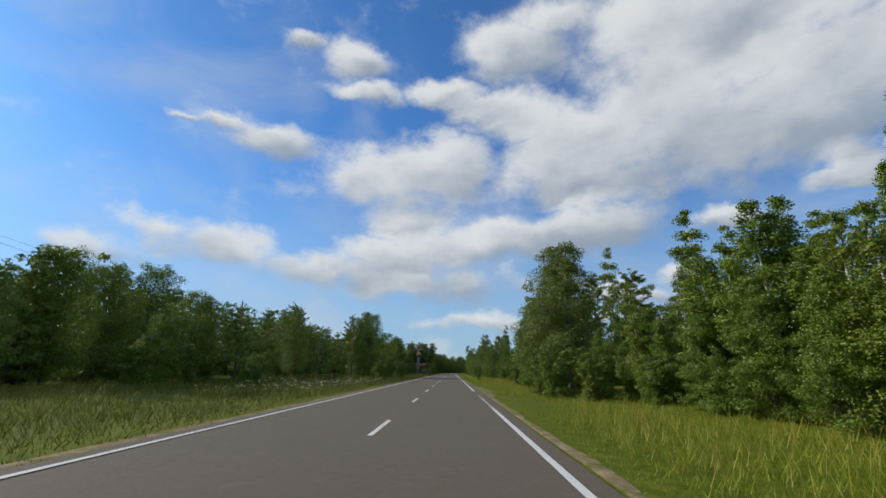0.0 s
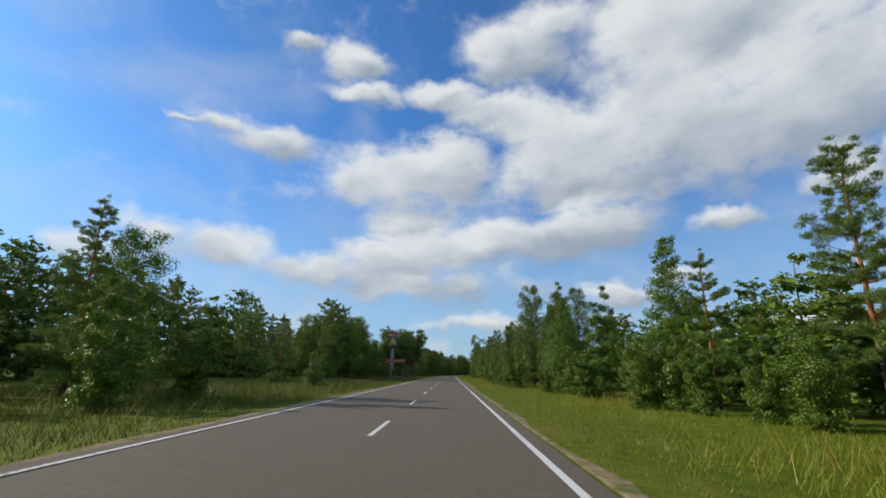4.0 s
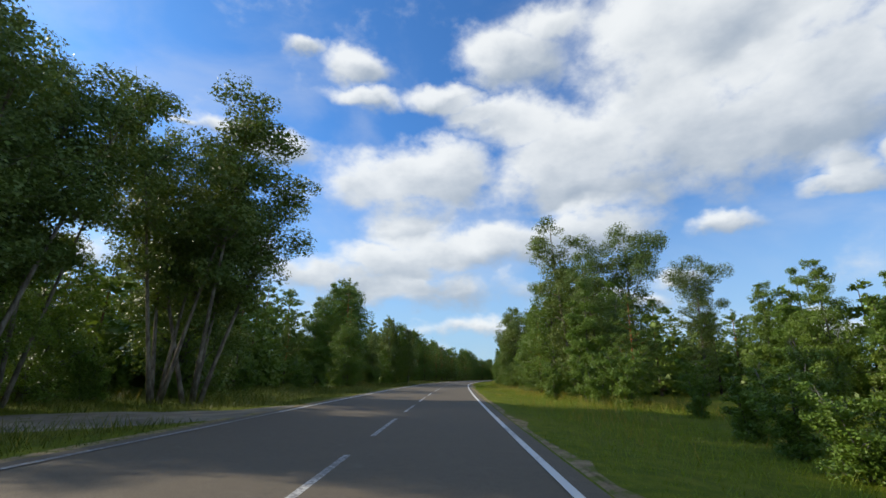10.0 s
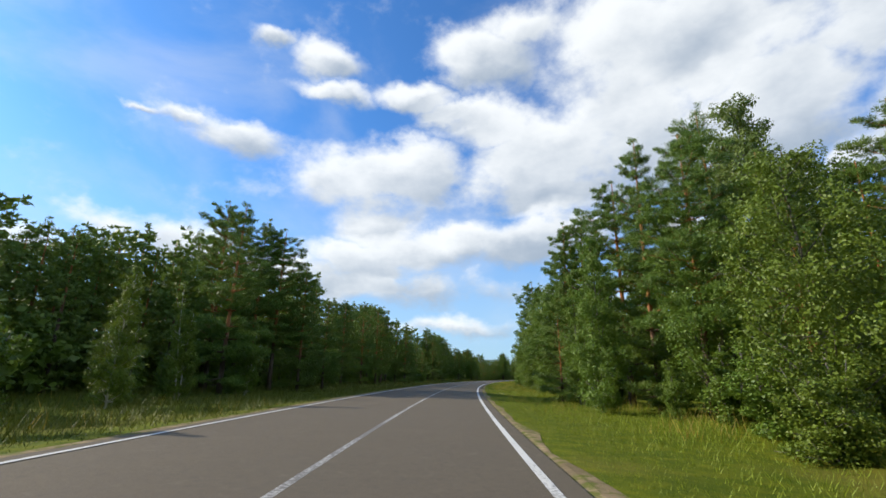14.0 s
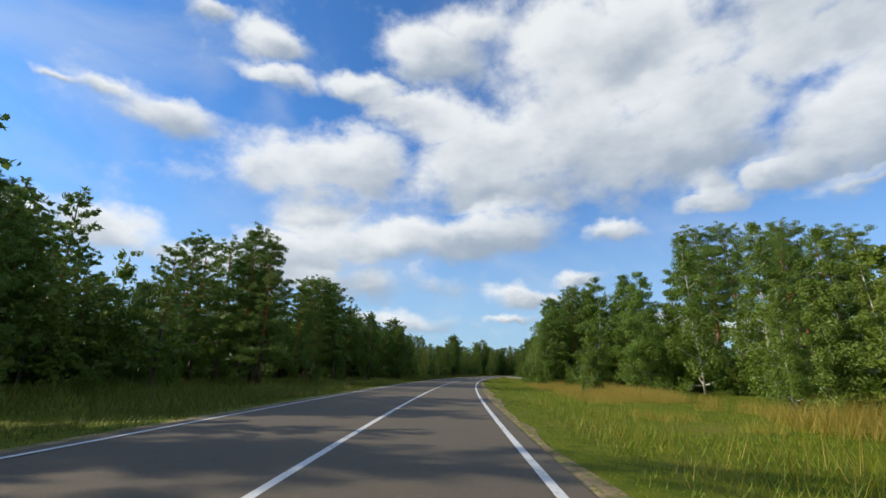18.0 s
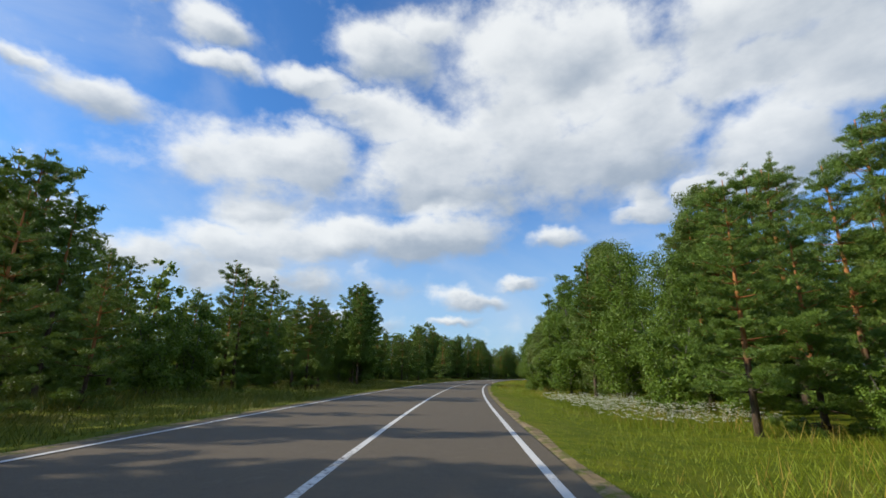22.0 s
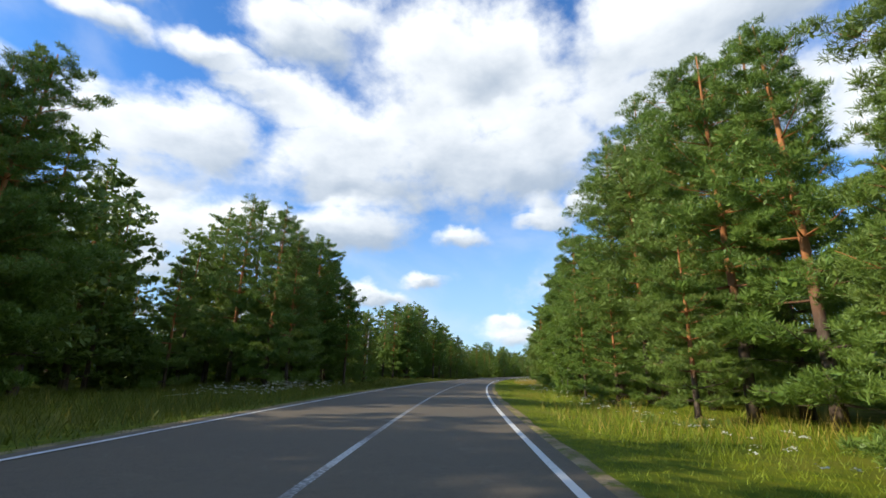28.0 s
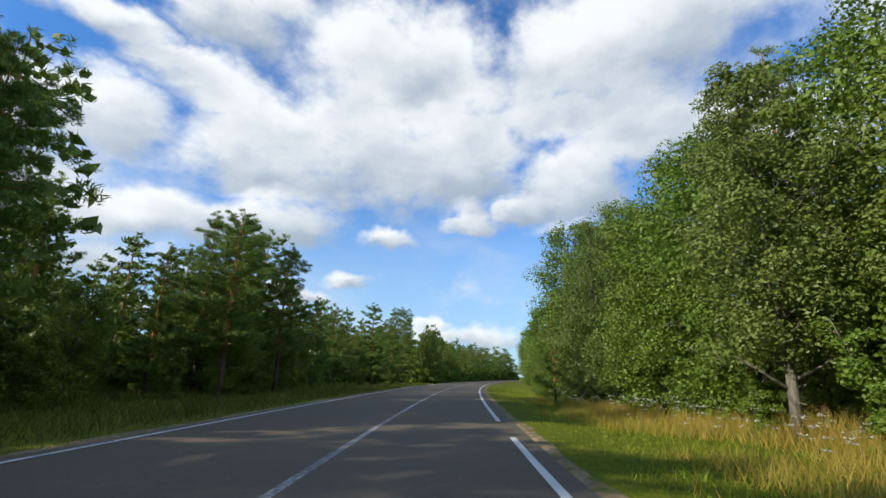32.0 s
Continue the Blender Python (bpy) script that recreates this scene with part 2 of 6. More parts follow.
def make_sand():
    m, k = material("sandy shoulder")
    p = world_place(k)
    a, b = k.noise(p, 1.4, 6.0, 0.65), k.noise(p, 40.0, 4.0)
    c = k.mix(k.ramp(a, 0.35, 0.68), (0.20, 0.150, 0.085), (0.36, 0.27, 0.155))
    c = k.mix(k.math("MULTIPLY", k.ramp(k.noise(p, 2.6, 6.0, 0.7), 0.47, 0.60), 0.85), c, (0.115, 0.140, 0.020))
    c = k.mix(k.math("MULTIPLY", k.ramp(b, 0.5, 0.8), 0.4), c, (0.13, 0.105, 0.07))
    finish(k, c, 0.95, b, 0.6, 0.02, specular=0.1)
    return m


def make_leaf(name, low, high, warm, through=0.22, gloss=0.5):
    m, k = material(name)
    info, geo = k.add("ShaderNodeObjectInfo"), k.add("ShaderNodeNewGeometry")
    each = geo.outputs["Random Per Island"]
    c = k.mix(each, low, high)
    c = k.mix(k.math("MULTIPLY", k.ramp(info.outputs["Random"], 0.35, 1.0), 0.5), c, warm)
    c = k.mix(k.math("MULTIPLY", k.ramp(k.noise(own_place(k), 0.6, 3.0), 0.45, 0.7), 0.3), c, high)
    b = k.add("ShaderNodeBsdfPrincipled")
    k.link(c, b.inputs["Base Color"])
    b.inputs["Roughness"].default_value = gloss
    b.inputs["Specular IOR Level"].default_value = 0.35
    t = k.add("ShaderNodeBsdfTranslucent")
    k.link(k.mix(0.5, c, (high[0] * 1.5, high[1] * 1.35, high[2] * 0.8)), t.inputs[0])
    mixed = k.add("ShaderNodeMixShader")
    mixed.inputs[0].default_value = through
    k.link(b.outputs[0], mixed.inputs[1])
    k.link(t.outputs[0], mixed.inputs[2])
    k.link(mixed.outputs[0], k.add("ShaderNodeOutputMaterial").inputs[0])
    return m


def make_bark(name, dark, light, scale=6.0, upper=None, upper_from=0.2):
    m, k = material(name)
    p = own_place(k)
    a = k.noise(k.scaled(p, 1.0, 1.0, 0.25), scale, 6.0, 0.65)
    c = k.mix(k.ramp(a, 0.38, 0.66), dark, light)
    if upper:
        z = k.add("ShaderNodeSeparateXYZ")
        k.link(k.add("ShaderNodeTexCoord").outputs["Generated"], z.inputs[0])
        c = k.mix(k.math("MULTIPLY", k.ramp(z.outputs[2], upper_from, upper_from + 0.22), 0.9), c, upper)
    finish(k, c, 0.9, a, 0.7, 0.03, specular=0.2)
    return m


def make_birch_bark():
    m, k = material("birch bark")
    p = own_place(k)
    a = k.noise(k.scaled(p, 1.0, 1.0, 5.0), 2.6, 5.0, 0.7)
    c = k.mix(k.ramp(a, 0.58, 0.66), (0.62, 0.58, 0.52), (0.06, 0.05, 0.045))
    finish(k, c, 0.7, a, 0.3, 0.01)
    return m


def make_gravel():
    m, k = material("pale gravel")
    p = world_place(k)
    a, b = k.noise(p, 0.7, 6.0, 0.65), k.noise(p, 30.0, 4.0)
    c = k.mix(k.ramp(a, 0.35, 0.68), (0.165, 0.148, 0.118), (0.27, 0.24, 0.185))
    c = k.mix(k.math("MULTIPLY", k.ramp(k.noise(p, 1.6, 6.0, 0.7), 0.54, 0.66), 0.7), c, (0.11, 0.13, 0.03))
    c = k.mix(k.math("MULTIPLY", k.ramp(b, 0.5, 0.8), 0.45), c, (0.10, 0.088, 0.068))
    finish(k, c, 0.95, b, 0.6, 0.02, specular=0.1)
    return m


def make_plain(name, dark, light, scale, rough, metal=0.0, bump=0.3):
    m, k = material(name)
    p = own_place(k)
    a, b = k.noise(p, scale, 5.0, 0.6), k.noise(p, scale * 7, 3.0)
    c = k.mix(k.ramp(a, 0.35, 0.7), dark, light)
    c = k.mix(k.math("MULTIPLY", k.ramp(b, 0.55, 0.75), 0.25), c, tuple(v * 0.55 for v in dark))
    finish(k, c, rough, b, bump, 0.01, metal)
    return m


ASPHALT, PAINT, FADED, SOIL, SAND, GRAVEL = make_asphalt(), make_paint(), make_faded_paint(), make_soil(), make_sand(), make_gravel()
LEAF_ASPEN = make_leaf("aspen leaves", (0.086, 0.158, 0.017), (0.174, 0.268, 0.036), (0.163, 0.216, 0.032))
LEAF_BIRCH = make_leaf("birch leaves", (0.094, 0.162, 0.014), (0.187, 0.268, 0.032), (0.199, 0.233, 0.027))
LEAF_POPLAR = make_leaf("poplar leaves", (0.087, 0.140, 0.026), (0.171, 0.234, 0.050), (0.164, 0.194, 0.040))
LEAF_WILLOW = make_leaf("willow leaves", (0.081, 0.130, 0.026), (0.164, 0.222, 0.049), (0.157, 0.175, 0.038))
LEAF_BUSH = make_leaf("bush leaves", (0.079, 0.145, 0.014), (0.167, 0.256, 0.032), (0.184, 0.211, 0.027))
NEEDLES = make_leaf("pine needles", (0.078, 0.150, 0.023), (0.180, 0.269, 0.042), (0.156, 0.206, 0.042), 0.16, 0.5)
# Weedy grass; its colour is taken darker than GRASS for the left side's shade.
SHADED_MEADOW = make_leaf("rough meadow weeds, darkened for shade", (0.055, 0.082, 0.006), (0.135, 0.152, 0.010), (0.150, 0.140, 0.016), 0.12, 0.6)
GRASS = make_leaf("green grass", (0.095, 0.160, 0.006), (0.231, 0.299, 0.011), (0.245, 0.270, 0.019), 0.14, 0.6)
HAY = make_leaf("dry grass", (0.250, 0.190, 0.030), (0.480, 0.360, 0.075), (0.300, 0.260, 0.040), 0.3, 0.6)
PETAL = make_leaf("white umbels", (0.50, 0.50, 0.42), (0.66, 0.66, 0.58), (0.5, 0.5, 0.42), 0.3, 0.7)
BARK_PINE = make_bark("pine bark", (0.070, 0.050, 0.038), (0.155, 0.115, 0.085), 6.0, (0.42, 0.170, 0.060))
BARK_GREY = make_bark("grey bark", (0.085, 0.078, 0.066), (0.215, 0.200, 0.170), 7.0)
BARK_PALE = make_bark("pale upper bark", (0.10, 0.082, 0.060), (0.27, 0.23, 0.175), 5.0)
BARK_BIRCH = make_birch_bark()
CONCRETE = make_plain("weathered concrete", (0.30, 0.285, 0.26), (0.44, 0.42, 0.38), 1.6, 0.9)
OLD_WOOD = make_plain("grey weathered wood", (0.105, 0.085, 0.065), (0.24, 0.20, 0.155), 3.0, 0.9)
DARK_WOOD = make_plain("tarred wood", (0.040, 0.034, 0.030), (0.095, 0.082, 0.070), 3.0, 0.9)
RED_SHINGLE = make_plain("orange roof shingle", (0.30, 0.105, 0.048), (0.46, 0.19, 0.085), 4.0, 0.8)
RED_PAINT = make_plain("red painted sheet", (0.42, 0.040, 0.034), (0.60, 0.080, 0.058), 2.0, 0.5)
GREY_METAL = make_plain("dull grey metal", (0.20, 0.20, 0.20), (0.34, 0.33, 0.31), 3.0, 0.6, 0.2)
YELLOW = make_plain("ochre paint", (0.52, 0.27, 0.040), (0.66, 0.38, 0.075), 2.0, 0.6)
DARK_PAINT = make_plain("dark grey paint", (0.085, 0.090, 0.095), (0.15, 0.155, 0.16), 2.0, 0.6)
PORCELAIN = make_plain("brown porcelain", (0.10, 0.05, 0.03), (0.16, 0.08, 0.05), 9.0, 0.3)
CABLE = make_plain("steel cable", (0.05, 0.05, 0.05), (0.10, 0.10, 0.10), 9.0, 0.6, 0.3)


# ---- building helpers ----
def mesh_of(name, verts, faces, mat):
    me = bpy.data.meshes.new(name)
    me.from_pydata([tuple(v) for v in verts], [], faces)
    me.materials.append(mat)
    me.update()
    return me


def quads(name, corners, mat):
    """A mesh of loose quads or triangles from an array n x k x 3, built fast."""
    count, k = corners.shape[0], corners.shape[1]
    me = bpy.data.meshes.new(name)
    me.vertices.add(count * k)
    me.vertices.foreach_set("co", corners.reshape(-1).astype(np.float32))
    me.loops.add(count * k)
    me.loops.foreach_set("vertex_index", np.arange(count * k, dtype=np.int32))
    me.polygons.add(count)
    me.polygons.foreach_set("loop_start", np.arange(0, count * k, k, dtype=np.int32))
    me.materials.append(mat)
    me.update(calc_edges=True)
    return me


def part(name, bm, mat, parent, label="", smooth=False):
    """Link a bmesh, or a ready mesh, as one part under a thing."""
    if isinstance(bm, bpy.types.Mesh):
        me = bm
    else:
        me = bpy.data.meshes.new(name)
        bm.to_mesh(me)
        bm.free()
        me.materials.append(mat)
    if smooth:
        me.polygons.foreach_set("use_smooth", [True] * len(me.polygons))
    ob = new(name, me)
    if parent is not None:
        ob.parent = parent
    return tagged(ob, label)


def thing(name, place, turn=0.0, label="", category="", group="", scale=1.0):
    ob = new(name)
    ob.empty_display_size = 0.2
    ob.matrix_basis = Matrix.Translation(place) @ Matrix.Rotation(turn, 4, "Z") @ Matrix.Scale(scale, 4)
    return tagged(ob, label, category, group)


def box(bm, size, centre=(0, 0, 0), turn=None, bevel=0.0):
    made = bmesh.ops.create_cube(bm, size=1.0)["verts"]
    m = Matrix.Translation(centre) @ (turn if turn is not None else Matrix.Identity(4)) @ Matrix.Diagonal((*size, 1))
    bmesh.ops.transform(bm, matrix=m, verts=made)
    if bevel:
        edges = list({e for v in made for e in v.link_edges})
        bmesh.ops.bevel(bm, geom=edges, offset=bevel, segments=1, affect="EDGES")
    return bm


def tube(points, radii, sides=7):
    """Vertices and faces of a bent, tapering tube."""
    verts, faces = [], []
    points = [Vector(p) for p in points]
    for i, p in enumerate(points):
        d = (points[min(i + 1, len(points) - 1)] - points[max(i - 1, 0)]).normalized()
        a = d.cross(Vector((0.3, 0.95, 0.1))).normalized()
        b = d.cross(a)
        for j in range(sides):
            w = 2 * math.pi * j / sides
            verts.append(p + (a * math.cos(w) + b * math.sin(w)) * radii[i])
    for i in range(len(points) - 1):
        for j in range(sides):
            q = (j + 1) % sides
            faces.append((i * sides + j, i * sides + q, (i + 1) * sides + q, (i + 1) * sides + j))
    faces.append(tuple(range(sides - 1, -1, -1)))
    faces.append(tuple((len(points) - 1) * sides + j for j in range(sides)))
    return verts, faces


def tubes(name, runs, mat):
    verts, faces = [], []
    for points, radii, sides in runs:
        v, f = tube(points, radii, sides)
        faces += [tuple(i + len(verts) for i in face) for face in f]
        verts += v
    me = mesh_of(name, verts, faces, mat)
    me.polygons.foreach_set("use_smooth", [True] * len(me.polygons))
    return me


# ---- the lie of the land ----
def right_line(s):
    return float(np.interp(s, [0, 270, 310, 420, 450, 490, 520, 620, 640, 670], [1.46, 1.40, 1.16, 1.16, 1.08, 1.08, 1.28, 1.30, 1.42, 1.22]))


def centre_line(s):
    return float(np.interp(s, [0, 230, 300, 395, 465, 512, 540, 560, 600, 632, 678, 725], [-1.60, -1.66, -1.90, -2.00, -2.05, -1.66, -1.80, -1.98, -1.85, -1.67, -1.81, -1.94]))


def left_line(s):
    return float(np.interp(s, [0, 140, 300, 1100], [-5.05, -5.35, -6.15, -6.15]))


def lie(s, d):
    """The ground's height: a shallow crown under the road, a dip, then uneven meadow."""
    left, right = left_line(s) - 0.45, right_line(s) + 0.42
    away = max(left - d, d - right)
    bumps = 0.0
    if away <= 0:
        return -0.07
    if away > 1.5:
        grow = min((away - 1.5) / 6.0, 1.0)
        bumps = grow * 0.22 * noise.noise(Vector((s * 0.11, d * 0.16, 3.1))) + grow * 0.1 * noise.noise(Vector((s * 0.45, d * 0.5, 9.0)))
    return float(np.interp(away, [0, 0.9, 2.6, 5.0, 12.0, 30.0], [-0.03, -0.06, -0.22, -0.30, -0.16, -0.10])) + bumps


def strip(name, mat, s0, s1, step, offsets, heights, kind="structure", label="", category=""):
    """A band along the road; offsets and heights are functions of s."""
    stations = np.arange(s0, s1 + step * 0.5, step)
    verts, faces, w = [], [], len(offsets)
    for s in stations:
        for o, z in zip(offsets, heights):
            d = o(s) if callable(o) else o
            verts.append(spot(s, d, z(s, d) if callable(z) else z))
    for i in range(len(stations) - 1):
        for j in range(w - 1):
            faces.append((i * w + j, i * w + j + 1, (i + 1) * w + j + 1, (i + 1) * w + j))
    ob = new(name, mesh_of(name, verts, faces, mat))
    return tagged(ob, label, category, "", kind)


def build_ground():
    columns = [-2600, -500, -160, -90, -60, -45, -36, -30, -26, -23, -20.5, -18.5, -16.8, -15.2, -13.8, -12.5, -11.3, -10.2, -9.2, -8.3, -7.6, -7.0, -6.5, -5.4, -3, 0, 1.2, 1.9, 2.3, 2.8]
    columns += [3.4, 4.1, 4.9, 5.8, 6.8, 7.9, 9.1, 10.5, 12, 14, 17, 21, 26, 33, 45, 65, 100, 200, 420]
    stations = [-3000, -600] + list(range(-160, 900, 3)) + [910, 930, 960, 1000, 1060, 1150, 1600, 4500]
    verts, faces, w = [], [], len(columns)
    for s in stations:
        for d in columns:
            verts.append(spot(s, d, lie(s, d) if abs(d) < 60 and -160 <= s <= 960 else (-0.07 if -7 < d < 2.4 else -0.12)))
        edge = verts[-1]
        verts.append(Vector((max(edge.x + 1500, 3200), edge.y, -0.12)))
    w += 1
    for i in range(len(stations) - 1):
        for j in range(w - 1):
            faces.append((i * w + j, i * w + j + 1, (i + 1) * w + j + 1, (i + 1) * w + j))
    ob = new("ground", mesh_of("ground", verts, faces, SOIL))
    ob.data.polygons.foreach_set("use_smooth", [True] * len(ob.data.polygons))
    tagged(ob, "grassy sandy ground along a country road", "ground", "", "structure")


build_ground()
road = strip("road", ASPHALT, -160, 1150, 4.0,
             [lambda s: left_line(s) - 0.46 - 0.05 * math.sin(s * 0.9), lambda s: left_line(s) - 0.40, centre_line, lambda s: right_line(s) + 0.38, lambda s: right_line(s) + 0.43 + 0.05 * math.sin(s * 1.3)],
             [-0.06, 0.0, 0.012, 0.0, -0.06], label="worn grey-brown asphalt country road", category="road")


def line(name, mat, s0, s1, offset, wide, label, step=3.0):
    ob = strip(name, mat, s0, s1, step, [lambda s: offset(s) - wide / 2, lambda s: offset(s) + wide / 2], [0.014, 0.014], label=label, category="road marking")
    return ob


line("edge_line", PAINT, -160, 17.0, right_line, 0.12, "worn white painted edge line on asphalt")
line("edge_line", FADED, 17.0, 27.5, right_line, 0.11, "rubbed-off white edge line on asphalt")
line("edge_line", PAINT, 31.0, 158.0, right_line, 0.12, "worn white painted edge line on asphalt")
line("edge_line", PAINT, 161.0, 742.0, right_line, 0.13, "worn white painted edge line on asphalt")
line("edge_line", PAINT, 744.5, 753.0, right_line, 0.13, "worn white painted edge line on asphalt")
line("edge_line", PAINT, 757.0, 1100.0, right_line, 0.13, "worn white painted edge line on asphalt")
line("edge_line", PAINT, -160, 183.0, left_line, 0.12, "worn white painted edge line on asphalt")
line("edge_line", FADED, 183.0, 240.0, left_line, 0.12, "faded white edge line across a side road")
line("edge_line", PAINT, 240.0, 1100.0, left_line, 0.12, "worn white painted edge line on asphalt")
for start in [9.4 + 9.8 * i for i in range(-6, 7)] + [77.6 + 9.39 * i for i in range(9)] + [162.1, 173.2, 184.3, 195.4, 206.2]:
    line("centre_dash", PAINT, start, start + 2.9, centre_line, 0.11, "short white centre dash on asphalt", 1.45)
LONG_DASHES = [211.5, 218.8, 226.2, 234.2, 241.0, 248.0, 255.8, 264.6, 270.9, 277.3, 284.4, 291.6, 299.2, 308.0, 317.0]
for start, after in zip(LONG_DASHES, LONG_DASHES[1:]):
    line("centre_dash", FADED, start, start + 0.66 * (after - start), centre_line, 0.11, "long faded white centre dash on asphalt", 1.4)
line("centre_line", FADED, 319.0, 392.0, centre_line, 0.12, "faded solid white centre line on asphalt")
line("centre_line", PAINT, 392.0, 640.0, centre_line, 0.13, "solid white centre line on asphalt")
line("centre_line", FADED, 640.0, 1100.0, centre_line, 0.13, "worn solid white centre line on asphalt")


def ragged(base, amount, seed):
    return lambda s: base(s) + amount * (noise.noise(Vector((s * 0.35, seed, 0.0))) + 0.5 * noise.noise(Vector((s * 1.1, seed, 5.0))))


near_land = lambda s, d: lie(s, d) + 0.012
strip("shoulder", SAND, -150, 1000, 1.5,
      [lambda s: right_line(s) + 0.40, ragged(lambda s: right_line(s) + 0.55, 0.06, 1.0), ragged(lambda s: right_line(s) + 0.70, 0.30, 4.0)], [-0.045, near_land, near_land], label="narrow sandy road shoulder", category="shoulder")
strip("shoulder", SAND, -150, 1000, 1.5,
      [ragged(lambda s: left_line(s) - 0.85, 0.25, 7.0), ragged(lambda s: left_line(s) - 0.6, 0.06, 8.0), lambda s: left_line(s) - 0.42], [near_land, near_land, -0.045], label="narrow sandy road shoulder", category="shoulder")
# wider worn sand where cars pull off
for s0, s1, reach in ((24, 46, 1.5), (128, 150, 0.9), (205, 232, 1.3), (285, 300, 0.8), (430, 470, 0.6)):
    strip("worn_verge", SAND, s0, s1, 1.5,
          [lambda s: right_line(s) + 0.6, ragged(lambda s, a=s0, b=s1, r=reach: right_line(s) + 0.75 + 0.5 * r * math.sin(math.pi * (s - a) / (b - a)), 0.5, 12.0)],
          [lambda s, d: lie(s, d) + 0.02, lambda s, d: lie(s, d) + 0.02], label="bare sandy patch beside the road", category="shoulder")


def build_side_road():
    """Gravel ways that leave the road round the monument's island."""
    def band(points, width, name, label):
        run = [0.0]
        for a, b in zip(points, points[1:]):
            run.append(run[-1] + math.hypot(b[0] - a[0], b[1] - a[1]))
        steps = np.arange(0, run[-1] + 0.4, 0.7)
        s, d, w = np.interp(steps, run, [q[0] for q in points]), np.interp(steps, run, [q[1] for q in points]), np.interp(steps, run, width)
        ts, td = np.gradient(s), np.gradient(d)
        long = np.hypot(ts, td)
        verts, faces, across = [], [], 12
        for i in range(len(steps)):
            for j in range(across + 1):
                q = j / across * 2 - 1
                rag = 1.0 + 0.16 * noise.noise(Vector((s[i] * 0.6, d[i] * 0.6, 4.0 + (q > 0))))
                ss, dd = s[i] - td[i] / long[i] * w[i] * q * rag, d[i] + ts[i] / long[i] * w[i] * q * rag
                dd = min(dd, left_line(ss) - 0.40)
                rim = -0.06 if abs(q) == 1 else 0.022
                verts.append(spot(ss, dd, lie(ss, dd) + rim))
        for i in range(len(steps) - 1):
            for j in range(across):
                k = i * (across + 1) + j
                faces.append((k, k + 1, k + across + 2, k + across + 1))
        tagged(new(name, mesh_of(name, verts, faces, GRAVEL)), label, "side road", "", "structure")
    band([(190.2, -5.7), (191.2, -9), (193.4, -13.5), (197.5, -19.5), (206, -24.5), (214, -29)], [3.8, 3.2, 2.6, 2.2, 2.0, 2.0], "side_road", "pale gravel side road leaving the asphalt")
    band([(204.8, -5.7), (206, -8.5), (208.5, -12), (213, -17), (221, -24), (232, -31), (242, -40)], [4.2, 3.2, 2.6, 2.6, 2.6, 2.4, 2.2], "side_road", "pale gravel side road beside the monument's island")
    band([(241, -5.8), (240, -9), (237, -14), (232, -20), (224, -26), (214, -29)], [4.0, 3.6, 3.0, 2.6, 2.4, 2.0], "side_road", "pale gravel side road leaving the asphalt")
    band([(629, -6.6), (634, -7.8), (640, -8.8), (646, -9.4)], [0.4, 1.3, 1.2, 0.4], "pull_off", "bare sandy pull-off beside the road")


build_side_road()


# ---- trees ----
def unit(rng, count):
    v = rng.normal(size=(count, 3))
    return v / np.linalg.norm(v, axis=1)[:, None]


def kites(rng, mid, normal, axis, length, slim):
    """Corners of small kite-shaped leaves, a little folded along the middle."""
    axis = axis - normal * (axis * normal).sum(1)[:, None]
    axis /= np.linalg.norm(axis, axis=1)[:, None] + 1e-9
    side = np.cross(normal, axis)
    length = length[:, None]
    bend = normal * length * 0.12
    return np.stack([mid - axis * length * 0.5, mid + side * length * slim * 0.5 + bend, mid + axis * length * 0.5, mid - side * length * slim * 0.5 + bend], 1)


def foliage(rng, centres, radii, leaves, size, slim=0.6, flat=0.85, subs=5, fill=24, needles=False, hang=0.0, heart=(0.45, 1.6)):
    """Leaf corners for a crown: every lobe carries smaller clumps of leaves round a dense heart."""
    centres, radii = np.asarray(centres, float), np.asarray(radii, float)
    n = len(radii)
    squash = np.array([1.0, 1.0, flat])
    ways = unit(rng, n * subs) + np.array([0, 0, 0.12])
    root = np.repeat(np.arange(n), subs)
    sub_r = radii[root] * (0.36 + 0.26 * rng.random(n * subs))
    sub_c = centres[root] + ways * (radii[root] * (0.52 + 0.18 * rng.random(n * subs)))[:, None] * squash
    share = sub_r ** 2 / (sub_r ** 2).sum()
    which = np.repeat(np.arange(n * subs), np.maximum(3, leaves * share).astype(int))
    total = len(which)
    out = unit(rng, total)
    far = sub_r[which] * (0.62 + 0.50 * rng.random(total))
    mid = sub_c[which] + out * far[:, None] * squash
    length = size * (0.6 + 0.8 * rng.random(total))
    if needles:
        along = out * 0.8 + unit(rng, total) * 0.5 + np.array([0, 0, 0.45])
        normal = np.cross(along, unit(rng, total))
    else:
        normal = unit(rng, total) * 0.65 + out * 0.95 + np.array([0, 0, 0.25])
        along = np.cross(normal, unit(rng, total)) + np.array([0, 0, -hang])
    normal /= np.linalg.norm(normal, axis=1)[:, None]
    if hang:
        mid[:, 2] -= hang * far * rng.random(total) * 1.4
    sets = [kites(rng, mid, normal, along, length, slim)]
    if fill:
        which = np.repeat(np.arange(n), fill)
        total = len(which)
        mid = centres[which] + unit(rng, total) * (radii[which] * 0.66 * rng.random(total) ** 0.5)[:, None] * squash
        normal = unit(rng, total)
        sets.append(kites(rng, mid, normal, np.cross(normal, unit(rng, total)), np.minimum(radii[which] * heart[0], size * heart[1]), 0.75 if heart[0] > 0.6 or not needles else 0.38))
    return np.concatenate(sets)


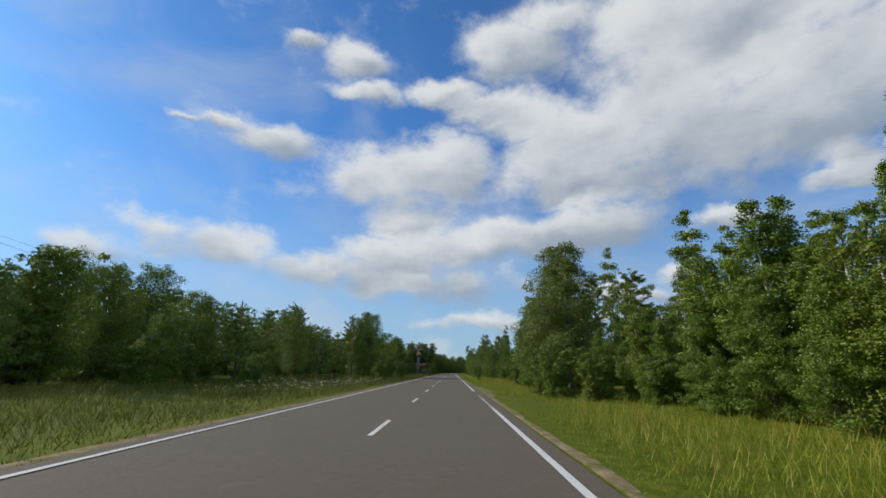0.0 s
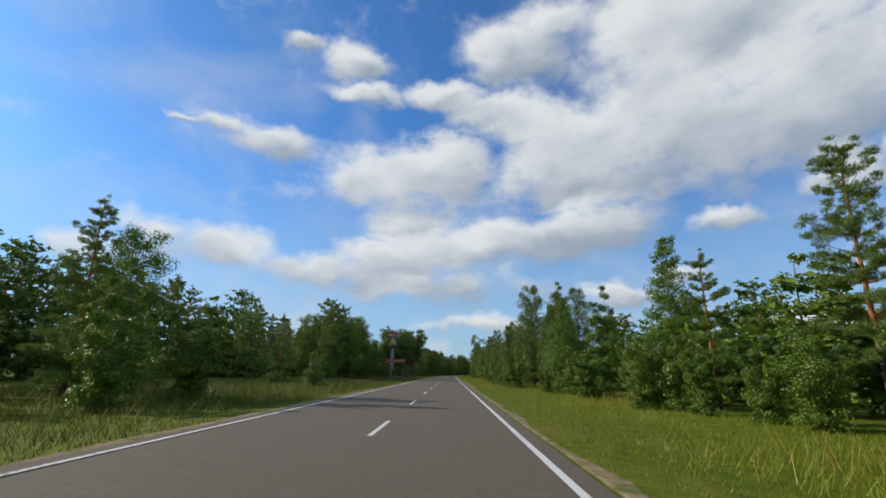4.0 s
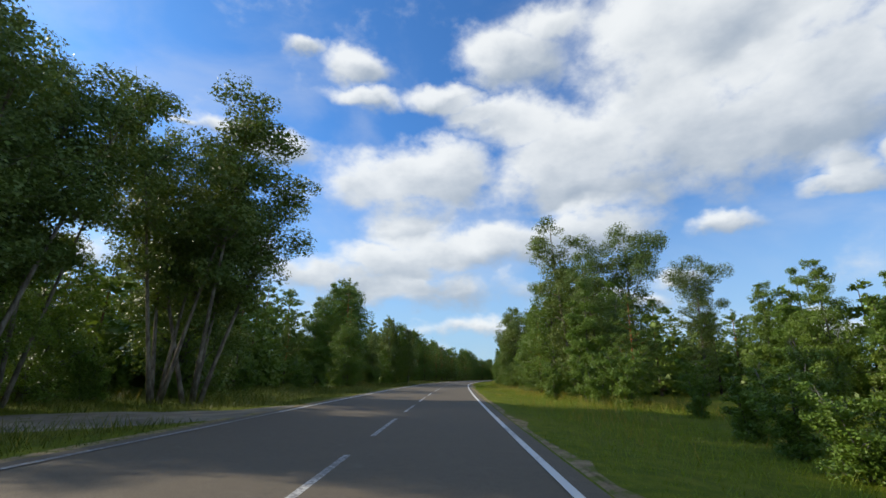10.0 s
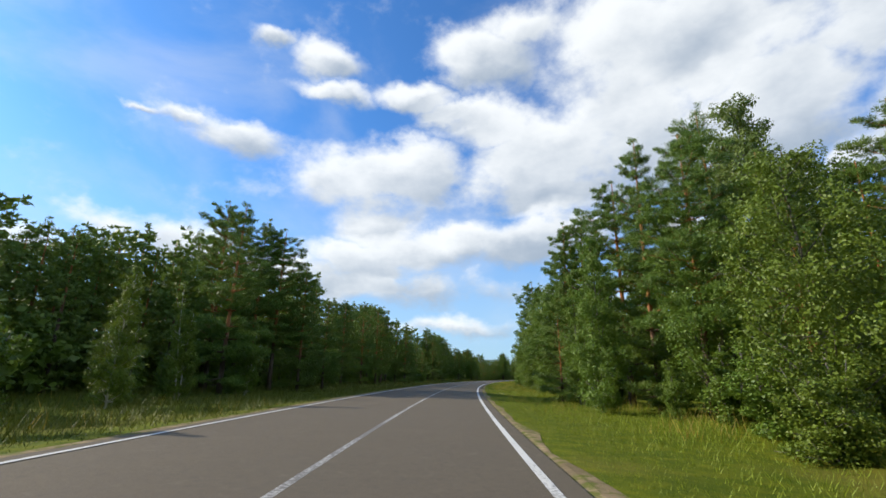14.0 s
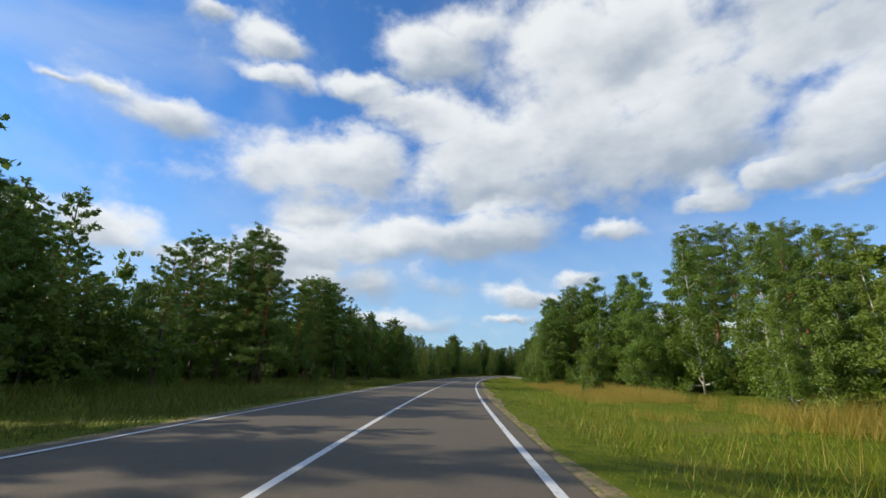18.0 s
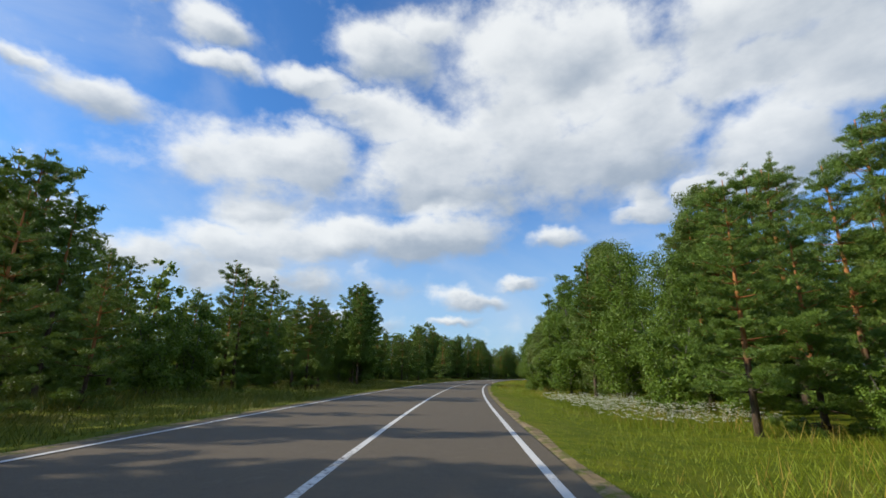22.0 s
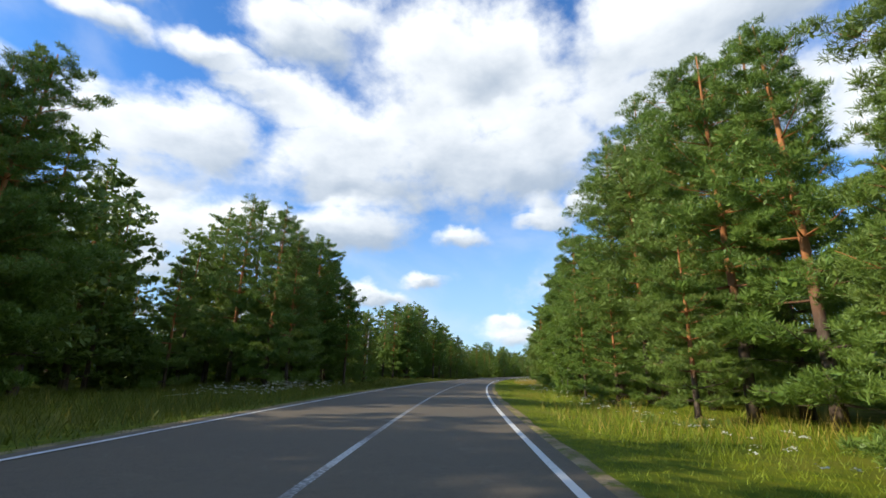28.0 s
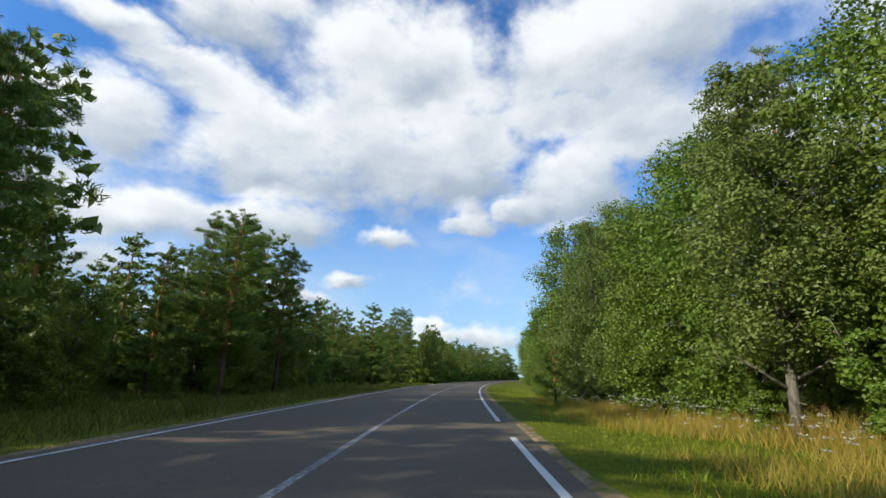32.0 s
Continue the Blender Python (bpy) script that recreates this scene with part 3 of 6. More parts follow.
def broadleaf(seed, tall, spread, base, leaves, leaf, bark, look_of, lobes=34, stems=1, outline=(0.62, 1.0, 0.95, 0.62, 0.26), rise=0.8, lean=0.0, splay_of=0.06, girth_of=0.011, lobe=0.34, fill=34, hang=0.0, name="tree", raw=False):
    """A leafy tree of trunk, limbs and a crown of lobes that keeps within its outline."""
    rng = np.random.default_rng(seed)
    runs, centres, radii = [], [], []
    steps = np.linspace(0, 1, len(outline))
    for stem in range(stems):
        turn = rng.random() * 6.28 if stem == 0 else turn + 6.28 / stems + rng.normal() * 0.4
        splay = lean if stems == 1 else splay_of * (0.6 + 0.8 * rng.random())
        off = 0.0 if stems == 1 else 0.015 * tall
        reach = tall * (1.0 if stem == 0 else 0.76 + 0.22 * rng.random())
        thick = tall * girth_of / math.sqrt(stems) * (1.2 if stems > 1 else 1.0)
        trunk = []
        for i in range(9):
            u = i / 8
            trunk.append(Vector((math.cos(turn) * (off + splay * reach * u) + 0.012 * tall * math.sin(3.1 * u + seed), math.sin(turn) * (off + splay * reach * u) + 0.012 * tall * math.cos(2.3 * u + seed), reach * 0.93 * u - 0.15 * (i == 0))))
        runs.append((trunk, [thick * (1.25 if i == 0 else 1) * (1 - 0.9 * i / 8) + 0.008 for i in range(9)], 8))
        many = max(4, int(lobes / stems))
        width = spread * tall / (1.0 if stems == 1 else stems ** 0.4)
        for j in range(many + 5):
            core = j >= many
            v = (j - many + 0.5) / 5 * 0.85 if core else ((j + rng.random()) / many)
            rad = width * float(np.interp(v, steps, outline))
            r = rad * 0.42 + 0.015 * tall if core else rad * (lobe - 0.07 + 0.15 * rng.random()) + 0.018 * tall
            z = reach * (base + (1 - base) * v)
            z = min(max(z, r * 0.75), reach - r * 0.9)
            k = min(max(z / (reach * 0.93) * 8, 0), 7.99)
            axis = trunk[int(k)].lerp(trunk[int(k) + 1], k - int(k))
            far = 0.0 if core else max(0.0, rad - 0.85 * r) * (0.62 + 0.43 * rng.random())
            a = turn + j * 2.4 + rng.normal() * 0.35
            c = Vector((axis.x + math.cos(a) * far, axis.y + math.sin(a) * far, z))
            centres.append(c)
            radii.append(r)
            if core:
                continue
            k = min(max((z - far * rise) / (reach * 0.93) * 8, 0.5), 7.9)
            root = trunk[int(k)].lerp(trunk[int(k) + 1], k - int(k))
            bend = root.lerp(c, 0.5) + Vector(rng.normal(size=3) * 0.05 * far) - Vector((0, 0, 0.06 * far))
            slender = thick * (1 - 0.1 * k)
            runs.append(([root, bend, c], [slender * 0.5 + 0.012, slender * 0.26 + 0.01, 0.010], 5))
            for w in range(3):
                tip = c + Vector(rng.normal(size=3)).normalized() * r * 0.9
                runs.append(([bend.lerp(c, 0.4 + 0.5 * rng.random()), tip], [0.014, 0.005], 4))
    centres = np.array([tuple(c) for c in centres])
    corners = foliage(rng, centres, radii, leaves, leaf, 0.62, 0.85, 5, fill, hang=hang, heart=(0.9, 3.0) if raw else (0.45, 1.6))
    corners[:, :, 2] = np.maximum(corners[:, :, 2], 0.02)
    if raw:
        return runs, corners
    return tubes(name + "_wood", runs, bark), quads(name + "_leaves", corners, look_of)


def pine(seed, tall, spread, base, leaves, size, crown=0.0, slim=0.105, fill=11, raw=False, subs=4):
    """A Scots pine: whorls of boughs with clumps of needles; crown 0 is a young cone, 1 an old round head."""
    rng = np.random.default_rng(seed)
    runs, centres, radii = [], [], []
    trunk = [Vector((0.01 * tall * math.sin(2.2 * u + seed) * u, 0.012 * tall * math.sin(1.7 * u + 2 * seed) * u, tall * 0.97 * u - 0.15 * (u == 0))) for u in [i / 9 for i in range(10)]]
    thick = tall * 0.0115
    runs.append((trunk, [thick * (1.2 if i == 0 else 1) * (1 - 0.93 * i / 9) + 0.01 for i in range(10)], 8))
    whorls = int(9 + tall * 0.42)
    for j in range(whorls):
        u = base + (0.95 - base) * (j + 0.4 * rng.random()) / whorls
        k = min(int(u * 9), 8)
        root = trunk[k].lerp(trunk[k + 1], u * 9 - k)
        v = (u - base) / (1 - base)
        cone = (1 - v) ** 0.88 * min(1.0, 0.66 + 1.8 * v)
        dome = math.sqrt(max(0.05, 1 - (1.05 * v - 0.35) ** 2 / 0.5))
        girth = spread * tall * ((1 - crown) * cone + crown * dome * 0.85) + 0.025 * tall
        for b in range(5 if v < 0.8 else 4):
            a = b * 1.257 + j * 0.7 + rng.normal() * 0.25
            g = girth * (0.5 + 0.62 * rng.random())
            tip = root + Vector((math.cos(a) * g, math.sin(a) * g, (0.06 + 0.75 * v + 0.12 * rng.normal()) * g))
            tip.z = min(tip.z, tall * 0.955)
            mid = root.lerp(tip, 0.5) - Vector((0, 0, 0.08 * g))
            runs.append(([root, mid, tip], [thick * 0.34 * (1 - 0.8 * u) + 0.006, 0.015 * (1 - 0.5 * u) + 0.004, 0.005], 4))
            swing = Vector((-math.sin(a), math.cos(a), 0))
            for w, wide, off in ((1.0, 0.20, 0.0), (0.76, 0.21, 0.20), (0.68, 0.21, -0.22), (0.42, 0.18, 0.0)):
                if rng.random() < 0.16:
                    continue
                p = root.lerp(mid, w * 2) if w < 0.5 else mid.lerp(tip, w * 2 - 1)
                q = p + swing * off * g * (0.6 + 0.8 * rng.random())
                centres.append(q)
                radii.append(g * wide * (0.68 + 0.5 * rng.random()) + 0.008 * tall)
                if off:
                    runs.append(([p.lerp(root, 0.25), q], [0.012, 0.004], 4))
    for i in range(5):
        centres.append(trunk[-1] + Vector((rng.normal() * 0.012 * tall, rng.normal() * 0.012 * tall, tall * (0.012 - 0.022 * i))))
        radii.append(tall * (0.016 + 0.005 * i))
    # bare dead stubs under the crown
    for i in range(7):
        u = max(0.06, base * (0.35 + 0.6 * rng.random()))
        k = min(int(u * 9), 8)
        root = trunk[k].lerp(trunk[k + 1], u * 9 - k)
        a = rng.random() * 6.28
        g = tall * (0.05 + 0.06 * rng.random())
        runs.append(([root, root + Vector((math.cos(a) * g, math.sin(a) * g, -0.12 * g))], [0.018, 0.005], 4))
    centres = np.array([tuple(c) for c in centres])
    corners = foliage(rng, centres, radii, leaves, size, slim, 0.6, subs, fill, True, heart=(1.1, 3.0) if raw else (0.5, 1.7))
    corners[:, :, 2] = np.maximum(corners[:, :, 2], 0.03)
    if raw:
        return runs, corners
    return tubes("pine_wood", runs, BARK_PINE), quads("pine_needles", corners, NEEDLES)


FORMS = {
    "pine": ("Scots pine with dark layered boughs beside the road", "pine tree", 14.0, [lambda i: pine(11 + i, 14.0, (0.20, 0.185, 0.18)[i], (0.08, 0.15, 0.27)[i], 68000, 0.215, (0.10, 0.35, 0.60)[i], 0.088) for _ in range(3)]),
    "big_pine": ("large old pine with heavy layered boughs", "pine tree", 20.0, [lambda i: pine(61 + i, 20.0, 0.19, (0.06, 0.12)[i], 84000, 0.225, (0.25, 0.5)[i], 0.088) for _ in range(2)]),
    "young_pine": ("young bushy pine with low dark boughs", "pine tree", 8.0, [lambda i: pine(31 + i, 8.0, 0.24, 0.02, 40000, 0.165, 0.1, 0.09) for _ in range(2)]),
    "tall_pine": ("tall pine with a bare orange trunk", "pine tree", 19.0, [lambda i: pine(51 + i, 19.0, 0.14, 0.40 + 0.06 * i, 56000, 0.235, 0.75, 0.09) for _ in range(2)]),
    "poplar": ("tall grey-green poplar with a clumped crown", "poplar tree", 16.0, [lambda i: broadleaf(71 + i, 16.0, (0.25, 0.22, 0.24)[i], (0.03, 0.16, 0.06)[i], 36000, 0.140, BARK_GREY, LEAF_POPLAR, 40, 1, (0.75, 1.0, 0.92, 0.70, 0.30), girth_of=0.012) for _ in range(3)]),
    "loose_poplar": ("tall old poplar with an open broken crown", "poplar tree", 18.0, [lambda i: broadleaf(81 + i, 18.0, 0.27, 0.12, 30000, 0.150, BARK_PALE, LEAF_POPLAR, 30, (1, 2)[i], (0.5, 0.62, 0.7, 1.0, 0.75), lobe=0.30, fill=22, splay_of=0.09, girth_of=0.011) for _ in range(2)]),
    "leaning_poplar": ("old poplar leaning on a bare pale crooked trunk", "poplar tree", 16.0, [lambda i: broadleaf(301, 16.0, 0.27, 0.46, 21000, 0.150, BARK_PALE, LEAF_POPLAR, 28, 1, (0.45, 0.85, 1.0, 0.8, 0.4), girth_of=0.014, lobe=0.30, fill=18) for _ in range(1)]),
    "aspen": ("light green aspen with leaves almost to the ground", "aspen tree", 12.0, [lambda i: broadleaf(91 + i, 12.0, 0.22, 0.02, 29000, 0.118, BARK_GREY, LEAF_ASPEN, 36, (1, 2)[i], (0.85, 1.0, 0.85, 0.6, 0.25), girth_of=0.008) for _ in range(2)]),
    "birch": ("young birch with a thin pale trunk", "birch tree", 11.0, [lambda i: broadleaf(111 + i, 11.0, 0.19, 0.05, 22000, 0.108, BARK_BIRCH, LEAF_BIRCH, 36, (1, 2)[i], (0.75, 1.0, 0.85, 0.55, 0.2), girth_of=0.0065, hang=0.5) for _ in range(2)]),
    "willow": ("large spreading willow with several pale stems", "willow tree", 17.0, [lambda i: broadleaf(131 + i, 17.0, 0.24, 0.36, 36000, 0.145, BARK_PALE, LEAF_WILLOW, 44, 4, (0.55, 0.9, 1.0, 0.92, 0.55), splay_of=0.17, girth_of=0.009, lobe=0.46, fill=32) for _ in range(2)]),
    "drooping_willow": ("willow with long hanging leafy shoots", "willow tree", 9.0, [lambda i: broadleaf(141 + i, 9.0, 0.36, 0.16, 15000, 0.24, BARK_GREY, LEAF_WILLOW, 34, 2, (0.95, 1.0, 0.9, 0.7, 0.35), hang=1.7) for _ in range(1)]),
    "bush": ("dense leafy roadside bush", "bush", 4.0, [lambda i: broadleaf(151 + i, 4.0, (0.42, 0.36, 0.50)[i], 0.02, 11000, 0.086, BARK_GREY, LEAF_BUSH, 20, 3, (0.9, 1.0, 0.9, 0.7, 0.4), splay_of=0.2) for _ in range(3)]),
    "oak": ("broad round-headed leafy tree", "leafy tree", 12.0, [lambda i: broadleaf(171 + i, 12.0, 0.31, 0.04, 33000, 0.128, BARK_GREY, LEAF_BUSH, 40, 1, (0.7, 1.0, 1.0, 0.8, 0.45)) for _ in range(2)]),
}
NAMES = {"pine": "pine_tree", "young_pine": "pine_tree", "big_pine": "pine_tree", "tall_pine": "pine_tree", "poplar": "poplar_tree", "loose_poplar": "poplar_tree", "leaning_poplar": "poplar_tree", "aspen": "aspen_tree", "birch": "birch_tree", "willow": "willow_tree", "drooping_willow": "willow_tree", "bush": "bush", "oak": "leafy_tree"}
made, tree_rng, turns = {}, np.random.default_rng(5), [0]


def plant(kind, s, d, tall, wide=1.0, lean=0.0, label=""):
    """Stand one tree at its place; wide stretches its crown, lean tips it towards the road."""
    kind = "big_pine" if kind == "pine" and tall > 16.5 else kind
    note, category, own, makers = FORMS[kind]
    turns[0] += 1
    i = turns[0] % len(makers)
    ground = lie(s, d) if abs(d) < 60 else -0.12
    scale = tall / own
    m = Matrix.Translation(spot(s, d, ground - 0.04))
    if lean:
        m = m @ Matrix.Rotation(-radians(heading(s)), 4, "Z") @ Matrix.Rotation(radians(lean if d < 0 else -lean), 4, "Y")
    m = m @ Matrix.Rotation(tree_rng.random() * 6.28, 4, "Z") @ Matrix.Diagonal((scale * wide, scale * wide, scale, 1))
    if (kind, i) not in made:
        ob = new(NAMES[kind])
        tagged(ob, note, category, "roadside " + category + ("es" if category.endswith("h") else "s"))
        wood, leaves = makers[i](i)
        part("trunk", wood, None, ob, smooth=False)
        part("crown", leaves, None, ob)
        ob.matrix_basis = m
        made[kind, i] = ob
        made[kind, i, "own"] = m
    else:
        first = made[kind, i]
        keep = first.matrix_basis.copy()
        first.matrix_basis = Matrix.Identity(4)
        ob = copy_thing(first, m)
        first.matrix_basis = keep
    if label:
        tagged(ob, label)
    return ob


# ---- placed trees, stretch by stretch ----
plant("poplar", 35.0, 9.0, 11.9, 1.3)
plant("aspen", 30.5, 9.8, 4.6, 1.3)
plant("poplar", 40.0, 8.9, 12.9, 1.15)
plant("aspen", 43.0, 7.6, 8.6, 1.3)
plant("poplar", 46.0, 10.8, 13.0, 1.1)
plant("bush", 30.5, 6.9, 3.6, 1.2)
plant("bush", 27.5, 8.2, 3.4, 1.1)
plant("bush", 34.0, 6.6, 2.8, 1.2)
plant("birch", 15.5, 13.2, 7.8, 1.4)
plant("birch", 18.5, 14.0, 9.2, 1.4)
plant("birch", 21.5, 12.6, 8.4, 1.4)
plant("birch", 13.0, 12.6, 6.8, 1.4)
plant("aspen", 24.0, 15.5, 8.8)
plant("birch", 10.5, 14.5, 9.0, 1.4)
plant("birch", 27.0, 12.5, 7.0, 1.4)
plant("pine", 14.0, 16.5, 12.5)
plant("bush", 19.0, 10.6, 3.0)
plant("bush", 24.0, 10.4, 2.8)
plant("poplar", 61.5, 14.5, 13.6)
plant("poplar", 62.3, 10.6, 9.9, 1.1)
plant("aspen", 60.5, 16.4, 11.6, 1.2)
plant("aspen", 57.0, 12.0, 8.0, 1.2)
plant("pine", 57.5, 18.0, 14.5)
plant("bush", 58.0, 9.4, 3.6, 1.2)
plant("bush", 61.5, 8.6, 3.2, 1.2)
plant("bush", 55.0, 10.0, 3.4, 1.1)
plant("oak", 66.0, 11.5, 7.2)
plant("young_pine", 70.0, 12.5, 8.0)
plant("aspen", 74.0, 11.0, 6.8)
plant("pine", 99.6, 17.9, 14.0, 1.15)
plant("pine", 103.5, 15.5, 11.0)
plant("oak", 96.0, 20.5, 12.1)
plant("aspen", 88.7, 18.5, 11.0)
plant("pine", 85.0, 19.1, 13.0)
plant("poplar", 83.0, 17.0, 10.9)
plant("birch", 86.5, 12.4, 7.6)
plant("birch", 84.0, 11.6, 6.6)
plant("oak", 92.0, 14.5, 8.0)
plant("young_pine", 108.0, 12.0, 7.6)
plant("aspen", 114.5, 13.5, 10.2)
plant("aspen", 120.0, 11.0, 8.0)
plant("aspen", 127.0, 10.0, 8.5)
plant("bush", 88.5, 5.0, 2.5, 0.8, label="dark green rounded bush near the asphalt")
plant("bush", 101.0, 11.0, 3.4)
plant("bush", 110.0, 9.5, 3.6)
plant("poplar", 151.5, 15.2, 13.3, 1.05)
plant("poplar", 147.0, 10.6, 13.2, 1.1)
plant("poplar", 148.5, 17.0, 13.4, 1.1)
plant("poplar", 143.0, 12.6, 9.9, 1.1)
plant("aspen", 136.0, 11.0, 7.4)
plant("aspen", 156.0, 11.0, 8.6, 1.15)
plant("bush", 140.0, 7.4, 3.6, 1.2)
plant("bush", 143.5, 7.2, 3.8, 1.25)
plant("bush", 147.0, 7.2, 3.6, 1.25)
plant("bush", 150.5, 6.8, 3.4, 1.2)
plant("bush", 154.0, 6.8, 3.3, 1.2)
plant("bush", 158.0, 6.6, 3.0, 1.2)
plant("pine", 172.9, 12.8, 10.9, 1.1)
plant("young_pine", 169.5, 11.6, 7.7)
plant("pine", 166.5, 14.0, 12.0)
plant("poplar", 162.0, 9.4, 9.5, 1.0)
plant("poplar", 161.5, 11.0, 9.3, 1.1)
plant("oak", 178.0, 11.0, 7.8)
plant("birch", 168.0, 7.0, 4.6, 0.9)
plant("birch", 170.5, 6.4, 4.2, 0.9)
plant("aspen", 182.8, 10.4, 7.8)
plant("aspen", 188.0, 10.6, 7.4)
plant("aspen", 194.0, 10.2, 7.2)
plant("birch", 199.0, 12.0, 7.8)
plant("birch", 202.5, 13.5, 8.4)
plant("aspen", 206.0, 12.4, 8.0)
plant("birch", 209.5, 13.2, 8.8)
plant("birch", 213.5, 10.2, 8.0)
plant("birch", 211.0, 11.5, 7.6)
plant("birch", 216.5, 11.5, 7.4)
plant("aspen", 219.4, 12.0, 6.6)
plant("aspen", 224.0, 13.0, 6.2)
plant("bush", 204.0, 9.6, 3.2)
plant("bush", 208.0, 9.2, 3.4)
plant("bush", 214.5, 8.4, 3.2)
plant("bush", 218.0, 8.8, 3.0)
plant("young_pine", 237.3, 14.1, 5.8)
plant("loose_poplar", 264.6, 11.0, 16.4, 1.15)
plant("loose_poplar", 264.6, 15.7, 15.2, 1.1)
plant("loose_poplar", 258.6, 11.4, 10.4, 1.0)
plant("loose_poplar", 266.4, 22.4, 12.8, 1.0)
plant("aspen", 258.0, 9.4, 8.6, 1.2)
plant("aspen", 262.0, 13.0, 9.4, 1.2)
plant("oak", 269.0, 9.5, 11.4)
plant("young_pine", 274.0, 9.0, 9.2, 1.15)
plant("young_pine", 254.0, 11.5, 7.2)
plant("bush", 252.0, 8.6, 3.4)
plant("bush", 259.0, 7.4, 3.0)
plant("oak", 280.0, 9.6, 8.0)
plant("birch", 284.5, 10.6, 12.1, 1.5)
plant("birch", 281.0, 9.8, 10.5, 1.35)
plant("pine", 283.0, 12.6, 12.7)
plant("aspen", 293.8, 9.7, 7.6)
plant("aspen", 288.0, 11.0, 7.2)
plant("bush", 284.0, 8.2, 4.2, 1.2)
plant("bush", 290.0, 7.8, 3.6, 1.2)
plant("bush", 296.0, 8.0, 3.8, 1.2)
plant("aspen", 300.0, 9.4, 7.4)
plant("leaning_poplar", 314.5, 12.6, 14.6, 1.15, 15.0)
plant("tall_pine", 318.0, 14.5, 9.6)
plant("tall_pine", 321.5, 13.8, 9.0)
plant("oak", 308.0, 14.5, 6.4, 1.1)
plant("oak", 319.5, 9.0, 8.6, 1.1)
plant("oak", 317.0, 12.5, 7.0, 1.1)
plant("poplar", 316.0, 17.5, 11.7, 0.9)
plant("poplar", 312.5, 19.5, 13.3, 0.9)
plant("oak", 305.0, 12.0, 7.4)
plant("bush", 312.0, 8.6, 3.4, 1.2)
plant("bush", 316.0, 9.2, 3.6, 1.2)
plant("young_pine", 324.0, 8.4, 8.6)
plant("oak", 330.0, 9.0, 7.6)
plant("pine", 342.8, 10.2, 15.6, 0.9)
plant("poplar", 340.6, 14.9, 16.5, 0.95)
plant("pine", 340.9, 17.2, 13.8)
plant("pine", 338.0, 14.0, 12.2)
plant("pine", 335.0, 15.4, 10.1)
plant("aspen", 341.5, 6.9, 8.8, 0.9)
plant("aspen", 347.0, 7.4, 8.4)
plant("young_pine", 349.5, 6.6, 6.0, 1.1)
plant("oak", 337.0, 10.6, 8.2)
plant("young_pine", 333.0, 11.0, 7.6)
plant("pine", 356.0, 9.2, 12.8)
plant("oak", 362.0, 8.6, 10.4)
plant("pine", 368.0, 10.0, 15.0)
plant("aspen", 374.0, 8.2, 11.8)
plant("oak", 380.0, 8.0, 9.2)
plant("pine", 386.0, 9.8, 15.5)
plant("aspen", 392.0, 8.4, 9.8)
plant("poplar", 401.0, 10.4, 9.1, 1.3)
plant("aspen", 404.5, 9.6, 7.4, 1.2)
plant("poplar", 397.5, 11.5, 9.4, 1.25)
plant("bush", 401.0, 7.4, 3.6, 1.2)
plant("pine", 417.6, 18.6, 18.6)
plant("pine", 416.3, 20.7, 18.6)
plant("aspen", 413.0, 13.2, 8.8, 1.2)
plant("aspen", 411.5, 10.8, 7.5, 1.2)
plant("aspen", 415.0, 14.6, 9.6, 1.2)
plant("birch", 410.0, 13.0, 11.5)
plant("oak", 417.5, 10.4, 7.4)
plant("bush", 412.5, 7.6, 4.2, 1.2)
plant("bush", 416.0, 7.8, 4.0, 1.2)
plant("bush", 420.0, 8.4, 4.0, 1.2)
plant("aspen", 423.0, 11.6, 7.4)
plant("aspen", 429.0, 13.0, 6.8)
plant("birch", 436.0, 16.0, 6.4)
plant("tall_pine", 477.0, 31.5, 22.6)
plant("tall_pine", 474.3, 34.3, 22.2)
plant("tall_pine", 481.0, 44.8, 23.6)
plant("tall_pine", 468.0, 38.0, 20.6)
plant("tall_pine", 464.0, 42.0, 18.4)
plant("tall_pine", 460.0, 36.0, 16.9)
plant("tall_pine", 470.5, 30.0, 18.0)
plant("tall_pine", 458.0, 31.0, 15.6)
plant("aspen", 469.5, 15.5, 13.4, 1.25)
plant("aspen", 472.1, 20.0, 14.2, 1.25)
plant("aspen", 467.0, 18.6, 12.2, 1.2)
plant("aspen", 469.0, 9.2, 8.1, 1.15)
plant("birch", 463.0, 22.0, 8.6)
plant("birch", 458.0, 20.0, 5.0)
plant("bush", 454.0, 20.0, 4.0)
plant("bush", 450.0, 21.0, 3.6)
plant("young_pine", 444.0, 24.0, 3.6)
plant("young_pine", 448.0, 24.0, 4.2)
plant("birch", 446.5, 8.6, 2.3, 0.5, label="thin sapling standing in the verge grass")
plant("aspen", 478.0, 12.5, 11.6, 1.25)
plant("aspen", 482.5, 13.4, 12.5, 1.25)
plant("aspen", 487.0, 13.0, 11.0, 1.25)
plant("aspen", 484.5, 18.0, 15.4, 1.15)
plant("poplar", 483.5, 15.6, 14.7)
plant("bush", 484.0, 8.8, 4.2, 1.25)
plant("bush", 488.5, 8.6, 3.8, 1.25)
plant("bush", 480.0, 9.2, 3.6, 1.2)
plant("oak", 495.0, 12.5, 9.7)
plant("oak", 501.0, 12.0, 11.1)
plant("pine", 519.8, 23.2, 21.6, 0.9)
plant("pine", 517.0, 23.3, 19.8, 0.9)
plant("pine", 516.8, 17.7, 12.8, 1.1)
plant("pine", 513.0, 14.6, 11.0, 1.15)
plant("pine", 509.0, 14.0, 11.0, 1.1)
